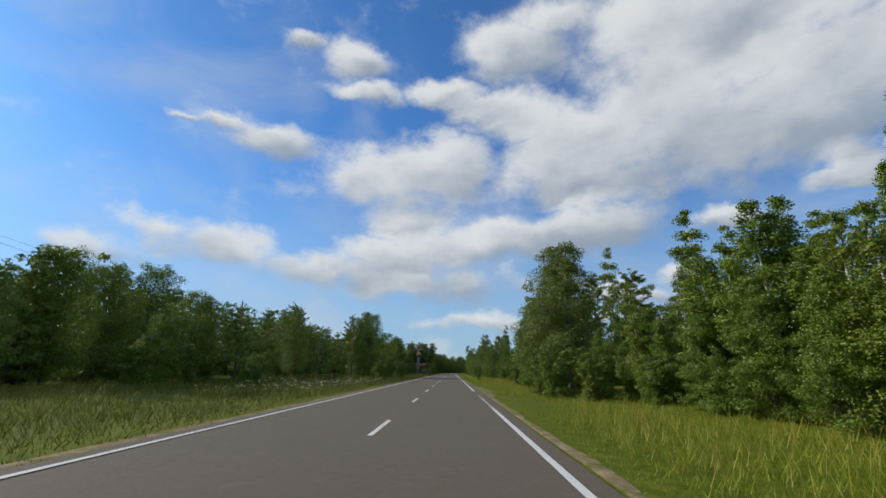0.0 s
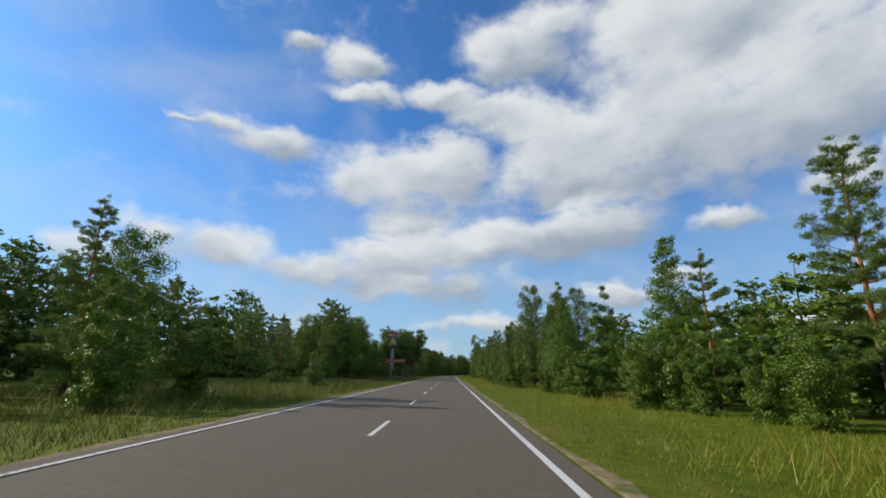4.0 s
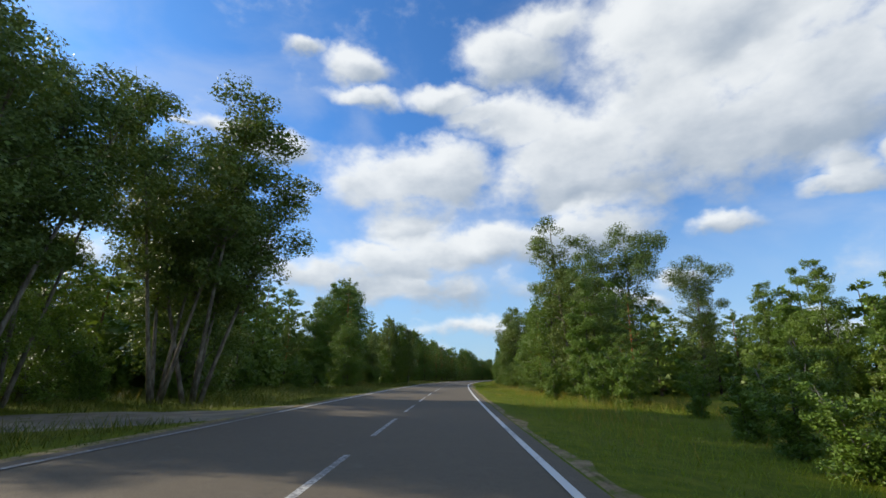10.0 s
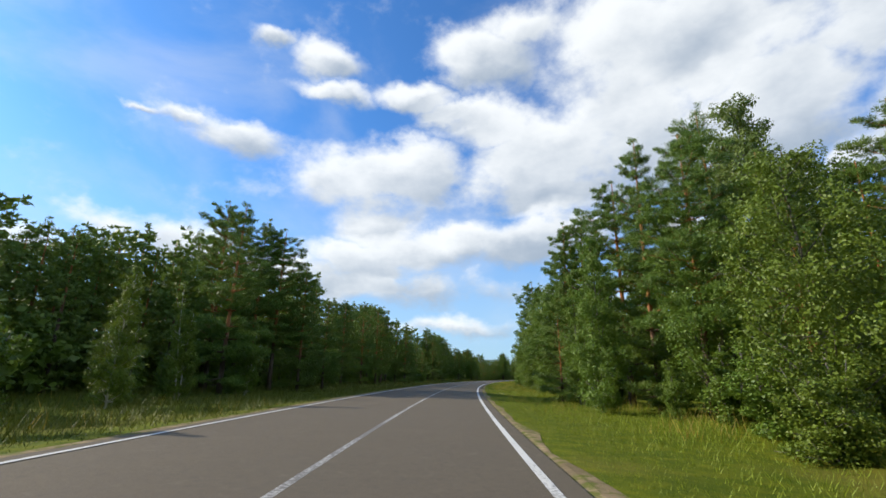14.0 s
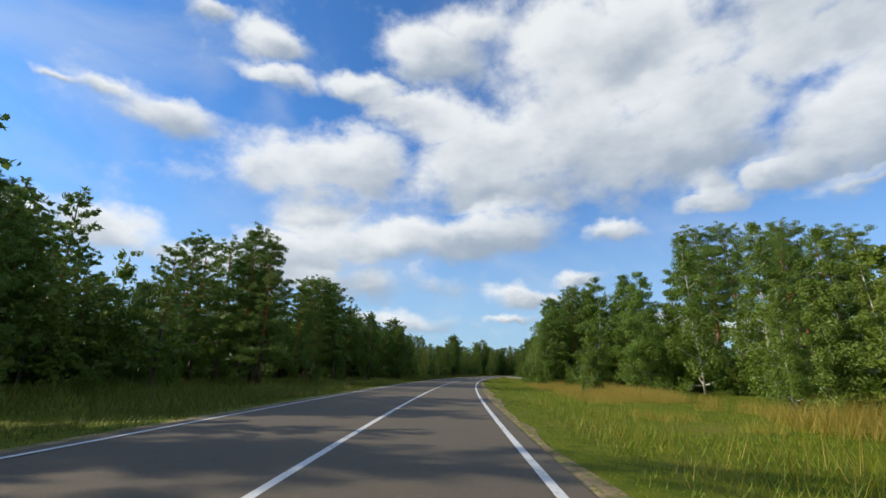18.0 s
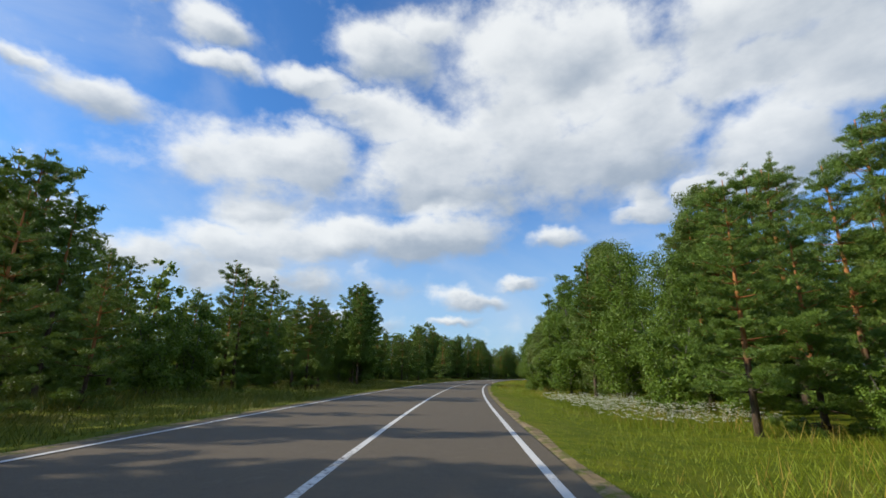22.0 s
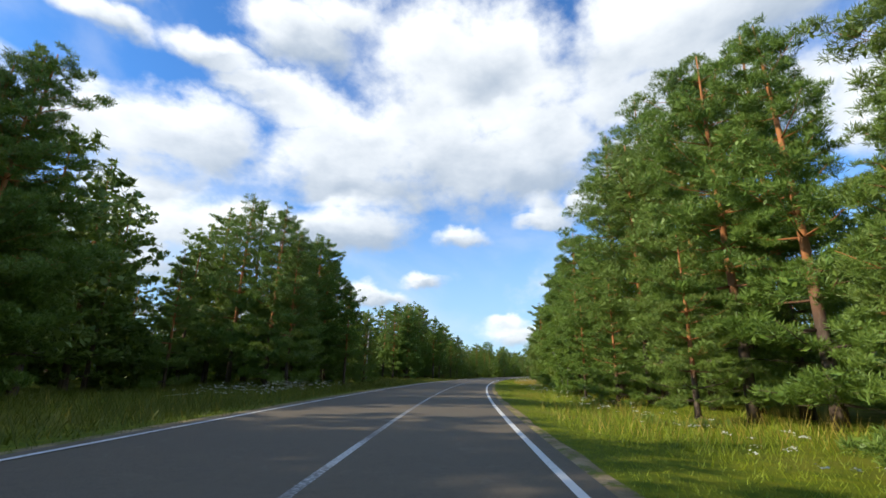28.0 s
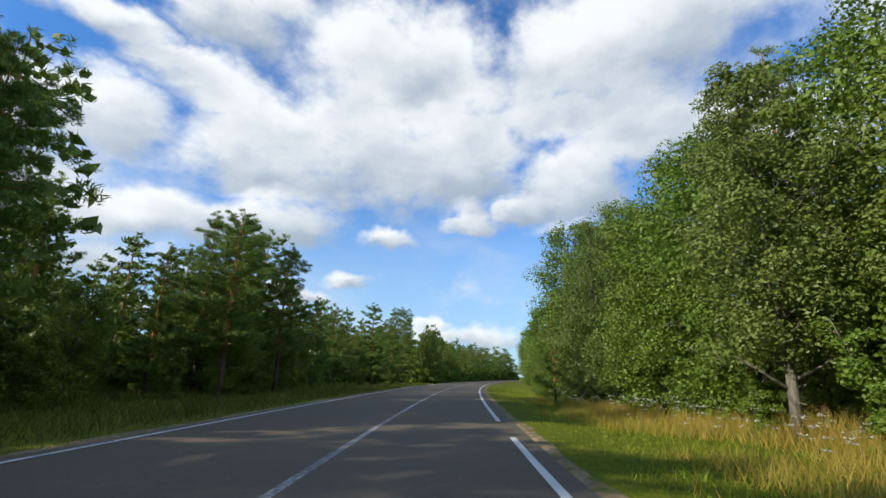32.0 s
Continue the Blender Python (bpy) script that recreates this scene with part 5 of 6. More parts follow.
plant("young_pine", 520.6, -14.5, 7.5, 1.1)
plant("pine", 521.3, 8.6, 8.2, 1.1)
plant("young_pine", 524.6, -14.5, 6.5, 1.1)
plant("pine", 525.7, 19, 13.6, 1.1)
plant("pine", 527.2, 19, 14.1, 1.1)
plant("pine", 535.7, 16, 14.0, 1.1)
plant("pine", 536.2, 19, 15.8, 1.1)
plant("pine", 543.8, 11.5, 11.5, 1.1)
plant("pine", 544.3, 10, 11.1, 1.1)
plant("pine", 547.8, -14.5, 8.6, 1.1)
plant("pine", 549.3, -14.5, 8.7, 1.1)
plant("pine", 550.8, -14.5, 8.8, 1.1)
plant("poplar", 564.0, 8.6, 8.7, 1.1)
plant("poplar", 566.4, 10, 9.4, 1.1)
plant("pine", 567.9, -16.5, 12.1, 1.1)
plant("pine", 569.9, -16.5, 14.5, 1.1)
plant("pine", 570.9, -16.5, 14.6, 1.1)
plant("pine", 571.9, -16.5, 14.4, 1.1)
plant("oak", 586.6, 8.6, 8.8, 1.1)
plant("pine", 595.9, -18.5, 9.4, 1.1)
plant("pine", 596.4, -16.5, 8.8, 1.1)
plant("pine", 600.9, -16.5, 9.1, 1.1)
plant("pine", 602.4, -14.5, 9.9, 1.1)
plant("pine", 609.7, 8.6, 9.9, 1.1)
plant("pine", 635.9, -16.5, 12.4, 1.1)
plant("pine", 647.2, -18.5, 14.0, 1.1)
plant("pine", 650.2, 8.6, 15.2, 1.1)
plant("pine", 663.3, -18.5, 13.7, 1.1)
plant("pine", 664.8, -18.5, 15.5, 1.1)
plant("pine", 665.7, 10, 15.2, 1.1)
plant("pine", 668.3, 13.5, 18.5, 1.1)
plant("pine", 671.3, 11.5, 18.1, 1.1)
plant("pine", 676.8, 11.5, 20.3, 1.1)
plant("pine", 679.8, 10, 19.4, 1.1)
plant("pine", 686.9, 8.6, 13.8, 1.1)
plant("pine", 688.4, -18.5, 16.6, 1.1)
plant("pine", 691.9, -18.5, 16.8, 1.1)
plant("pine", 696.4, -16.5, 15.8, 1.1)
plant("pine", 701.8, 10, 15.2, 1.1)
plant("aspen", 703.4, 8.6, 13.4, 1.1)
plant("pine", 708.9, -18.5, 13.2, 1.1)
plant("young_pine", 713.0, -18.5, 7.8, 1.1)
plant("pine", 719.0, 19, 19.9, 1.1)
plant("pine", 720.2, 8.6, 12.4, 1.1)
plant("birch", 724.0, 19, 19.1, 1.1)
plant("poplar", 725.5, 11.5, 17.4, 1.1)
plant("pine", 733.5, -18.5, 13.7, 1.1)
plant("pine", 735.6, -16.5, 12.7, 1.1)
plant("pine", 736.1, -16.5, 14.3, 1.1)
plant("pine", 737.6, -16.5, 14.5, 1.1)
plant("poplar", 738.1, 11.5, 15.3, 1.1)
plant("pine", 741.6, -18.5, 12.9, 1.1)
plant("poplar", 748.6, 11.5, 15.1, 1.1)
plant("pine", 750.6, -14.5, 14.3, 1.1)
plant("pine", 755.1, -18.5, 17.4, 1.1)
plant("poplar", 755.7, 8.6, 11.2, 1.1)
plant("pine", 770.5, -14.5, 11.6, 1.1)
plant("pine", 774.2, -18.5, 13.4, 1.1)
plant("oak", 776.4, 8.6, 13.1, 1.1)
plant("pine", 778.2, -14.5, 12.1, 1.1)
plant("pine", 790.2, -16.5, 9.7, 1.1)
plant("pine", 806.7, -14.5, 11.9, 1.1)
plant("oak", 834.2, 8.6, 10.7, 1.1)
plant("pine", 892.6, -14.5, 11.7, 1.1)
plant("willow", 238.0, -15.6, 14.0, 1.3)
plant("willow", 247.0, -14.5, 17.0, 1.1)
plant("willow", 241.5, -17.5, 15.6, 1.0)
plant("bush", 200.8, -14.2, 3.5, 0.75, 0, "yellow-green sapling clump behind the shelter posts")
plant("oak", 199.3, -24, 15.1, 1.05)
plant("oak", 205.3, -26, 15.1, 1.05)
plant("oak", 196.3, -22, 12.9, 1.05)
plant("birch", 22.0, 13.5, 9.9, 1.5)
plant("birch", 18.0, 12.5, 8.7, 1.5)
plant("birch", 16.5, 13, 8.1, 1.5)
plant("birch", 14.0, 12.5, 6.9, 1.5)
plant("birch", 23.5, 13, 8.5, 1.5)
plant("aspen", 17.0, 11.4, 5.2, 1.4)
plant("aspen", 21.0, 11.2, 5.0, 1.4)
plant("aspen", 14.0, 11.6, 5.0, 1.4)
plant("aspen", 25.0, 11.0, 5.2, 1.4)
plant("pine", 80.2, -17.5, 11.2, 1.0)
plant("oak", 82.7, -16.5, 10.7, 0.95)
plant("poplar", 85.7, -16.5, 12.4, 1.1)
plant("oak", 89.2, -16, 12.5, 0.9)
plant("bush", 77.7, -12.5, 3.3, 1.2)
plant("bush", 79.7, -12.5, 3.6, 1.2)
plant("bush", 82.7, -12.5, 3.7, 1.2)

# ---- woods behind, filled in row by row ----
wood_rng = np.random.default_rng(77)
WOOD_FORMS = []
for i in range(3):
    WOOD_FORMS.append(("pine", 14.0, *pine(191 + i, 14.0, 0.18, (0.06, 0.12, 0.25)[i], 1500, 0.48, (0.2, 0.5, 0.7)[i], 0.24, 3, True, 2)))
for i in range(3):
    WOOD_FORMS.append(("leafy", 11.0, *broadleaf(211 + i, 11.0, 0.27, 0.03, 1700, 0.30, None, None, 16, fill=9, raw=True)))
for i in range(2):
    WOOD_FORMS.append(("brush", 3.0, *broadleaf(231 + i, 3.0, 0.6, 0.02, 420, 0.24, None, None, 10, 2, (0.9, 1.0, 0.9, 0.7, 0.4), fill=7, raw=True)))
for i in range(3):
    WOOD_FORMS.append(("pine", 14.0, *pine(241 + i, 14.0, 0.18, (0.08, 0.14, 0.25)[i], 6500, 0.34, (0.2, 0.5, 0.7)[i], 0.15, 3, True, 3)))


def trunk_quads(runs, limbs):
    sets = []
    for points, radii, sides in runs[:1 + limbs]:
        v, f = tube(points, radii, 5)
        v = np.array([tuple(p) for p in v])
        sets.append(v[np.array([q for q in f if len(q) == 4])])
    return np.concatenate(sets)


WOOD_FORMS = [(kind, own, trunk_quads(runs, 10 if kind == "leafy" else 14), corners) for kind, own, runs, corners in WOOD_FORMS]
wood_sets = {"pine": [], "leafy": [], "trunk": []}


def stand(form, s, d, tall, wide):
    kind, own, bark, corners = WOOD_FORMS[form]
    z = tall / own
    a = wood_rng.random() * 6.28
    turn = np.array([[math.cos(a) * z * wide, -math.sin(a) * z * wide, 0], [math.sin(a) * z * wide, math.cos(a) * z * wide, 0], [0, 0, z]])
    place = np.array(tuple(spot(s, d, (lie(s, d) if abs(d) < 60 else -0.12) - 0.03)))
    wood_sets["pine" if kind == "pine" else "leafy"].append(corners @ turn.T + place)
    if kind != "brush":
        wood_sets["trunk"].append(bark @ turn.T + place)


def wood(s0, s1, d0, d1, low, high, gap, pines):
    """Fill a band with trees and brush; every tree is kept a little under the edge trees."""
    rows = max(1, int(abs(d1 - d0) / (gap * 1.15)))
    for r in range(rows):
        s = s0 + wood_rng.random() * gap
        while s < s1:
            d = d0 + (d1 - d0) * (r + 0.25 + 0.5 * wood_rng.random()) / rows
            tall = low + (high - low) * wood_rng.random()
            form = int(wood_rng.random() * 3) + (0 if wood_rng.random() < pines else 3)
            if r < 4:
                stand(form, s, d, tall, 1.0 + 0.4 * wood_rng.random())
            if r < 3:
                for k in range(3 if r == 0 else 2):
                    stand(6 + int(wood_rng.random() * 2), s + gap * (k + wood_rng.random()) / 3, d + 1.5 * wood_rng.normal(), (3.2 if r == 0 else 4.5) + 2.2 * wood_rng.random(), 1.15)
            s += gap * (0.7 + 0.6 * wood_rng.random())


def thicket(s0, s1, d0, d1, low, high, gap):
    """A fringe of bushes along the edge of a wood."""
    s = s0
    while s < s1:
        plant("bush", s, d0 + (d1 - d0) * wood_rng.random(), low + (high - low) * wood_rng.random(), 0.9 + 0.4 * wood_rng.random())
        s += gap * (0.7 + 0.6 * wood_rng.random())


stand(10, 760.7, -21, 17.8, 1.2)
stand(8, 456.9, -21, 15.7, 1.2)
stand(9, 669.3, -21, 14.1, 1.2)
stand(10, 579.9, -21, 11.7, 1.2)
stand(8, 735.0, -21, 13.1, 1.2)
stand(9, 172.8, -21, 14.1, 1.2)
stand(10, 787.2, -21, 16.3, 1.2)
stand(8, 689.4, -21, 18.0, 1.2)
stand(9, 529.1, -21, 10.7, 1.2)
stand(10, 752.6, -21, 16.3, 1.2)
stand(8, 174.3, -21, 13.1, 1.2)
stand(9, 443.3, -21, 10.5, 1.2)
stand(10, 480.9, -21, 13.8, 1.2)
stand(8, 322.7, -21, 13.7, 1.2)
stand(9, 304.2, -21, 19.2, 1.2)
stand(10, 755.0, -21, 18.4, 1.2)
stand(8, 547.2, -21, 11.2, 1.2)
stand(9, 555.2, -21, 10.4, 1.2)
stand(10, 428.7, -21, 10.4, 1.2)
stand(8, 714.0, -24, 17.0, 1.2)
stand(9, 530.2, -24, 13.6, 1.2)
stand(10, 483.5, -24, 16.6, 1.2)
stand(8, 676.3, -24, 11.2, 1.2)
stand(9, 173.8, -24, 15.6, 1.2)
stand(10, 50.8, -24, 8.7, 1.2)
stand(8, 766.7, -24, 13.1, 1.2)
stand(9, 413.7, -24, 16.0, 1.2)
stand(10, 741.6, -24, 15.2, 1.2)
stand(8, 527.7, -24, 12.0, 1.2)
stand(9, 688.3, -24, 17.0, 1.2)
stand(10, 481.0, -24, 16.1, 1.2)
stand(8, 528.2, -24, 13.1, 1.2)
stand(9, 415.2, -24, 16.7, 1.2)
stand(10, 430.2, -24, 12.4, 1.2)
stand(8, 719.0, -28, 15.3, 1.2)
stand(9, 436.3, -28, 12.3, 1.2)
stand(10, 437.8, -28, 12.3, 1.2)
stand(8, 535.7, -28, 13.7, 1.2)
stand(9, 678.8, -28, 14.0, 1.2)
stand(10, 438.8, -28, 11.8, 1.2)
stand(8, 345.9, -28, 11.5, 1.2)
stand(9, 347.4, -28, 11.5, 1.2)
stand(10, 668.2, -28, 16.4, 1.2)
stand(8, 412.2, -28, 16.3, 1.2)
stand(9, 537.7, -28, 11.7, 1.2)
stand(10, 348.9, -28, 11.3, 1.2)
stand(8, 457.8, -28, 15.7, 1.2)
stand(9, 671.7, -28, 16.1, 1.2)
stand(10, 149.7, -28, 9.9, 1.2)
stand(8, 28.5, -28, 9.3, 1.2)
stand(9, 440.8, -28, 9.3, 1.2)
stand(10, 29.5, -28, 9.4, 1.2)
stand(8, 152.7, -28, 10.4, 1.2)
stand(9, 355.9, -28, 12.5, 1.2)
stand(10, 559.3, -28, 9.2, 1.2)
stand(8, 725.0, -28, 9.4, 1.2)
stand(9, 442.3, -28, 8.6, 1.2)
stand(10, 785.2, -28, 11.6, 1.2)
stand(8, 444.3, -28, 8.3, 1.2)
stand(9, 591.9, -28, 10.0, 1.2)
stand(10, 683.8, -28, 9.2, 1.2)
stand(8, 594.4, -28, 10.1, 1.2)
stand(9, 743.6, -28, 14.8, 1.2)
stand(10, 489.5, -28, 18.0, 1.2)
stand(8, 413.7, -28, 17.3, 1.2)
stand(9, 727.0, -28, 7.2, 1.2)
stand(10, 728.5, -28, 7.3, 1.2)
stand(8, 468.4, -28, 13.5, 1.2)
stand(9, 539.7, -28, 10.7, 1.2)
stand(10, 342.9, -28, 10.0, 1.2)
stand(8, 778.2, -28, 7.2, 1.2)
stand(9, 483.5, -28, 16.7, 1.2)
stand(10, 494.0, -28, 13.0, 1.2)
stand(8, 560.3, -28, 11.4, 1.2)
stand(9, 652.7, -28, 17.3, 1.2)
stand(10, 691.8, -28, 16.5, 1.2)
stand(8, 506.6, -28, 15.7, 1.2)
stand(9, 659.7, -28, 19.6, 1.2)
stand(10, 648.2, -28, 17.2, 1.2)
stand(8, 600.9, -28, 13.1, 1.2)
stand(9, 469.9, -28, 14.8, 1.2)
stand(10, 350.4, -28, 11.1, 1.2)
stand(8, 513.1, -28, 13.3, 1.2)
stand(9, 561.3, -28, 13.5, 1.2)
stand(10, 445.8, -28, 8.1, 1.2)
stand(8, 344.4, -28, 10.7, 1.2)
stand(9, 427.7, -28, 15.5, 1.2)
stand(10, 358.4, -28, 13.8, 1.2)
stand(8, 574.3, -28, 10.7, 1.2)
stand(9, 496.0, -28, 13.8, 1.2)
stand(10, 730.5, -28, 7.5, 1.2)
stand(8, 510.6, -28, 16.1, 1.2)
stand(9, 476.4, -28, 12.6, 1.2)
stand(10, 432.2, -28, 15.0, 1.2)
stand(8, 723.5, -28, 9.0, 1.2)
stand(9, 541.7, -28, 10.6, 1.2)
stand(10, 462.3, -28, 17.2, 1.2)
stand(8, 612.3, -28, 13.3, 1.2)
stand(9, 589.2, -28, 11.8, 1.2)
stand(10, 361.4, -28, 16.1, 1.2)
stand(8, 735.0, -28, 8.1, 1.2)
stand(9, 531.1, -28, 12.6, 1.2)
stand(10, 415.2, -28, 15.5, 1.2)
stand(8, 470.7, -28, 15.1, 1.2)
wood(-30, 60, -34, -62, 10.0, 13.0, 6, 0.6)
wood(60, 160, -40, -62, 11.4, 16.3, 6, 0.7)
wood(88, 160, -38, -46, 9.1, 12.1, 6, 0.6)
wood(158, 205, -36, -60, 12.8, 16.8, 6, 0.8)
wood(205, 262, -36, -62, 10.0, 14.3, 6, 0.7)
wood(246, 280, -19, -34, 8.1, 12.3, 6, 0.3)
wood(262, 300, -27, -58, 12.1, 16.0, 6, 0.9)
wood(300, 345, -28, -58, 8.6, 11.0, 6, 0.9)
wood(325, 352, -18, -27, 8.1, 11.0, 6, 0.6)
wood(345, 450, -27, -58, 12.1, 17.5, 6, 0.9)
wood(360, 415, -20, -28, 10.7, 15.6, 6, 0.9)
wood(430, 480, -30, -56, 10.0, 13.6, 6, 0.9)
wood(480, 535, -25, -52, 10.7, 15.0, 6, 0.95)
wood(535, 650, -29, -56, 9.5, 13.6, 6, 0.9)
wood(570, 645, -20, -29, 7.4, 11.0, 6, 0.95)
wood(650, 700, -22, -48, 12.1, 16.8, 6, 0.95)
wood(700, 760, -24, -54, 9.5, 13.0, 6, 0.95)
wood(755, 860, -21, -50, 9.5, 14.3, 6, 0.9)
wood(830, 960, -11, -40, 10.0, 14.3, 6, 0.7)
wood(-25, 30, 17, 45, 8.0, 11.0, 6.6, 0.4)
wood(30, 160, 19, 45, 7.5, 10.5, 6.6, 0.5)
wood(64, 140, 12, 19, 5.5, 8.0, 6.6, 0.3)
wood(155, 200, 14, 44, 7.0, 10.5, 6.6, 0.5)
wood(200, 250, 16, 26, 5.5, 7.0, 6.6, 0.2)
wood(215, 262, 34, 56, 8.5, 12.0, 6.6, 0.9)
wood(265, 345, 15, 46, 8.0, 11.0, 6.6, 0.7)
wood(345, 425, 13, 46, 9.0, 13.0, 6.6, 0.8)
wood(425, 500, 34, 60, 11.0, 15.0, 6.6, 0.95)
wood(426, 470, 27, 34, 5.5, 9.0, 6.6, 0.6)
wood(474, 505, 16, 34, 9.0, 12.5, 6.6, 0.4)
wood(505, 600, 17, 48, 10.0, 14.0, 6.6, 0.8)
wood(600, 690, 14, 44, 10.0, 14.0, 6.6, 0.8)
wood(690, 770, 15, 46, 9.0, 13.0, 6.6, 0.8)
wood(770, 860, 12, 40, 8.0, 11.5, 6.6, 0.6)
wood(830, 960, 7, 36, 7.5, 11.0, 6.6, 0.6)
thicket(62, 135, 9.0, 12.0, 2.6, 4.2, 4.5)
thicket(172, 200, 8.4, 10.5, 2.8, 4.2, 4.0)
thicket(222, 252, 10.0, 14.0, 2.6, 4.0, 5.0)
thicket(320, 410, 8.0, 10.5, 2.2, 3.8, 5.0)
thicket(250, 322, 9.5, 12.5, 2.4, 4.4, 3.6)
thicket(400, 424, 8.6, 11.0, 2.4, 4.2, 3.4)
thicket(456, 492, 11.0, 15.0, 2.4, 4.2, 3.6)
thicket(20, 62, 9.5, 12.0, 2.2, 3.8, 4.0)
thicket(490, 550, 10.0, 12.5, 2.0, 3.4, 5.5)
thicket(566, 650, 8.0, 9.6, 2.2, 3.8, 5.0)
thicket(690, 850, 7.6, 9.6, 2.0, 3.8, 5.5)
thicket(-20, 60, -30, -25, 2.4, 4.4, 5.0)
thicket(88, 128, -22, -17, 2.0, 3.8, 5.5)
thicket(246, 350, -18, -14.5, 2.2, 4.2, 6.0)
thicket(360, 480, -19, -16, 1.6, 3.2, 7.0)
thicket(520, 650, -19, -16, 1.4, 3.0, 8.0)
thicket(700, 830, -18, -14, 1.6, 3.2, 7.0)



def join_woods():
    """The trees nobody could count, joined into one object of kind stuff."""
    sets = [np.concatenate(wood_sets["trunk"]), np.concatenate(wood_sets["pine"]), np.concatenate(wood_sets["leafy"])]
    me = quads("woodland", np.concatenate(sets), BARK_PINE)
    me.materials.append(NEEDLES)
    me.materials.append(LEAF_ASPEN)
    me.polygons.foreach_set("material_index", np.repeat(np.arange(3), [len(a) for a in sets]).astype(np.int32))
    tagged(new("woodland", me), "dark mixed pine and leafy woodland behind the road verges", "woodland", "", "stuff")


join_woods()


# ---- grass and flowers ----
def spots(s, d):
    """Places for arrays of stations and offsets."""
    x, y = np.interp(s, _stations, _east), np.interp(s, _stations, _north)
    a = np.radians(np.interp(s, [25.0 * i for i in range(len(HEADING))], HEADING))
    return x + d * np.cos(a), y - d * np.sin(a)


grass_rng = np.random.default_rng(9)
LIE_S, LIE_D = np.arange(-20, 830, 1.5), np.arange(-28, 20.1, 0.4)
LIE = np.array([[lie(s, d) for d in LIE_D] for s in LIE_S])


def lies(s, d):
    """Heights of the ground for arrays of stations and offsets."""
    a, b = np.clip((s + 20) / 1.5, 0, len(LIE_S) - 1.001), np.clip((d + 28) / 0.4, 0, len(LIE_D) - 1.001)
    i, j = a.astype(int), b.astype(int)
    u, v = a - i, b - j
    return LIE[i, j] * (1 - u) * (1 - v) + LIE[i + 1, j] * u * (1 - v) + LIE[i, j + 1] * (1 - u) * v + LIE[i + 1, j + 1] * u * v


PATCH = grass_rng.random((2, 420, 64))


def patches(s, d):
    """Thick and thin places in the grass, from about -1 to 1."""
    total = 0.0
    for k, (long, wide, share) in enumerate(((5.5, 2.6, 1.0), (1.9, 1.2, 0.6))):
        a, b = (s + 20) / long, (d + 30) / wide
        i, j = np.floor(a).astype(int), np.floor(b).astype(int)
        u, v = a - i, b - j
        u, v = u * u * (3 - 2 * u), v * v * (3 - 2 * v)
        g = lambda p, q: PATCH[k, (i + p) % 420, (j + q) % 64]
        total = total + share * ((g(0, 0) * (1 - u) + g(1, 0) * u) * (1 - v) + (g(0, 1) * (1 - u) + g(1, 1) * u) * v - 0.5) * 1.25
    return total


def in_side_road(s, d):
    first = abs(s - np.interp(-d, [5, 9, 13.5, 19.5, 24.5, 29], [190.2, 191.2, 193.4, 197.5, 206, 214])) < np.interp(-d, [5, 9, 14, 24], [3.8, 3.2, 2.8, 3.6])
    first |= abs(s - np.interp(-d, [5, 8.5, 12, 17, 24, 31, 40], [204.8, 206, 208.5, 213, 221, 232, 242])) < np.interp(-d, [5, 8.5, 12, 40], [4.2, 3.2, 3.2, 3.2])
    second = abs(s - np.interp(-d, [5, 9, 14, 20, 26, 29], [241, 240, 237, 232, 224, 214])) < 3.6
    third = (s > 628) & (s < 648) & (d < -6) & (d > -12.5)
    return ((d < -5) & (d > -34) & (first | second)) | third


def blades(name, mat, count, s0, s1, near, far, low, high, side, label, wide=0.028, lean=0.35, clear=True, crowd=1.5, density=None):
    """Loose blades of grass on one verge, taller away from the asphalt."""
    s = s0 + (s1 - s0) * grass_rng.random(count)
    u = grass_rng.random(count) ** crowd
    away = near + (far - near) * u
    edge = np.array([right_line(v) if side > 0 else left_line(v) for v in np.arange(s0, s1 + 2, 1.0)])
    edge = np.interp(s, np.arange(s0, s1 + 2, 1.0), edge)
    d = edge + side * away
    patch = patches(s, d)
    keep = ~in_side_road(s, d) if clear else np.ones(count, bool)
    if density is not None:
        keep &= patch > density
    s, d, u, away, patch = s[keep], d[keep], u[keep], away[keep], patch[keep]
    count = len(s)
    x, y = spots(s, d)
    z = lies(s, d) - 0.02
    base = np.stack([x, y, z], 1)
    tall = (low + (high - low) * np.clip((away - near) / 3.5, 0, 1)) * (0.55 + 0.6 * grass_rng.random(count)) * (1.0 + 0.75 * patch)
    a = grass_rng.random(count) * 6.283
    side_way = np.stack([np.cos(a), np.sin(a), np.zeros(count)], 1) * (wide * (0.6 + 0.8 * grass_rng.random(count)))[:, None]
    b = grass_rng.random(count) * 6.283
    tip = base + np.stack([np.cos(b) * lean * tall, np.sin(b) * lean * tall, tall], 1)
    corners = np.stack([base - side_way, base + side_way, tip], 1)
    tagged(new(name, quads(name, corners, mat)), label, "grass", "", "stuff")


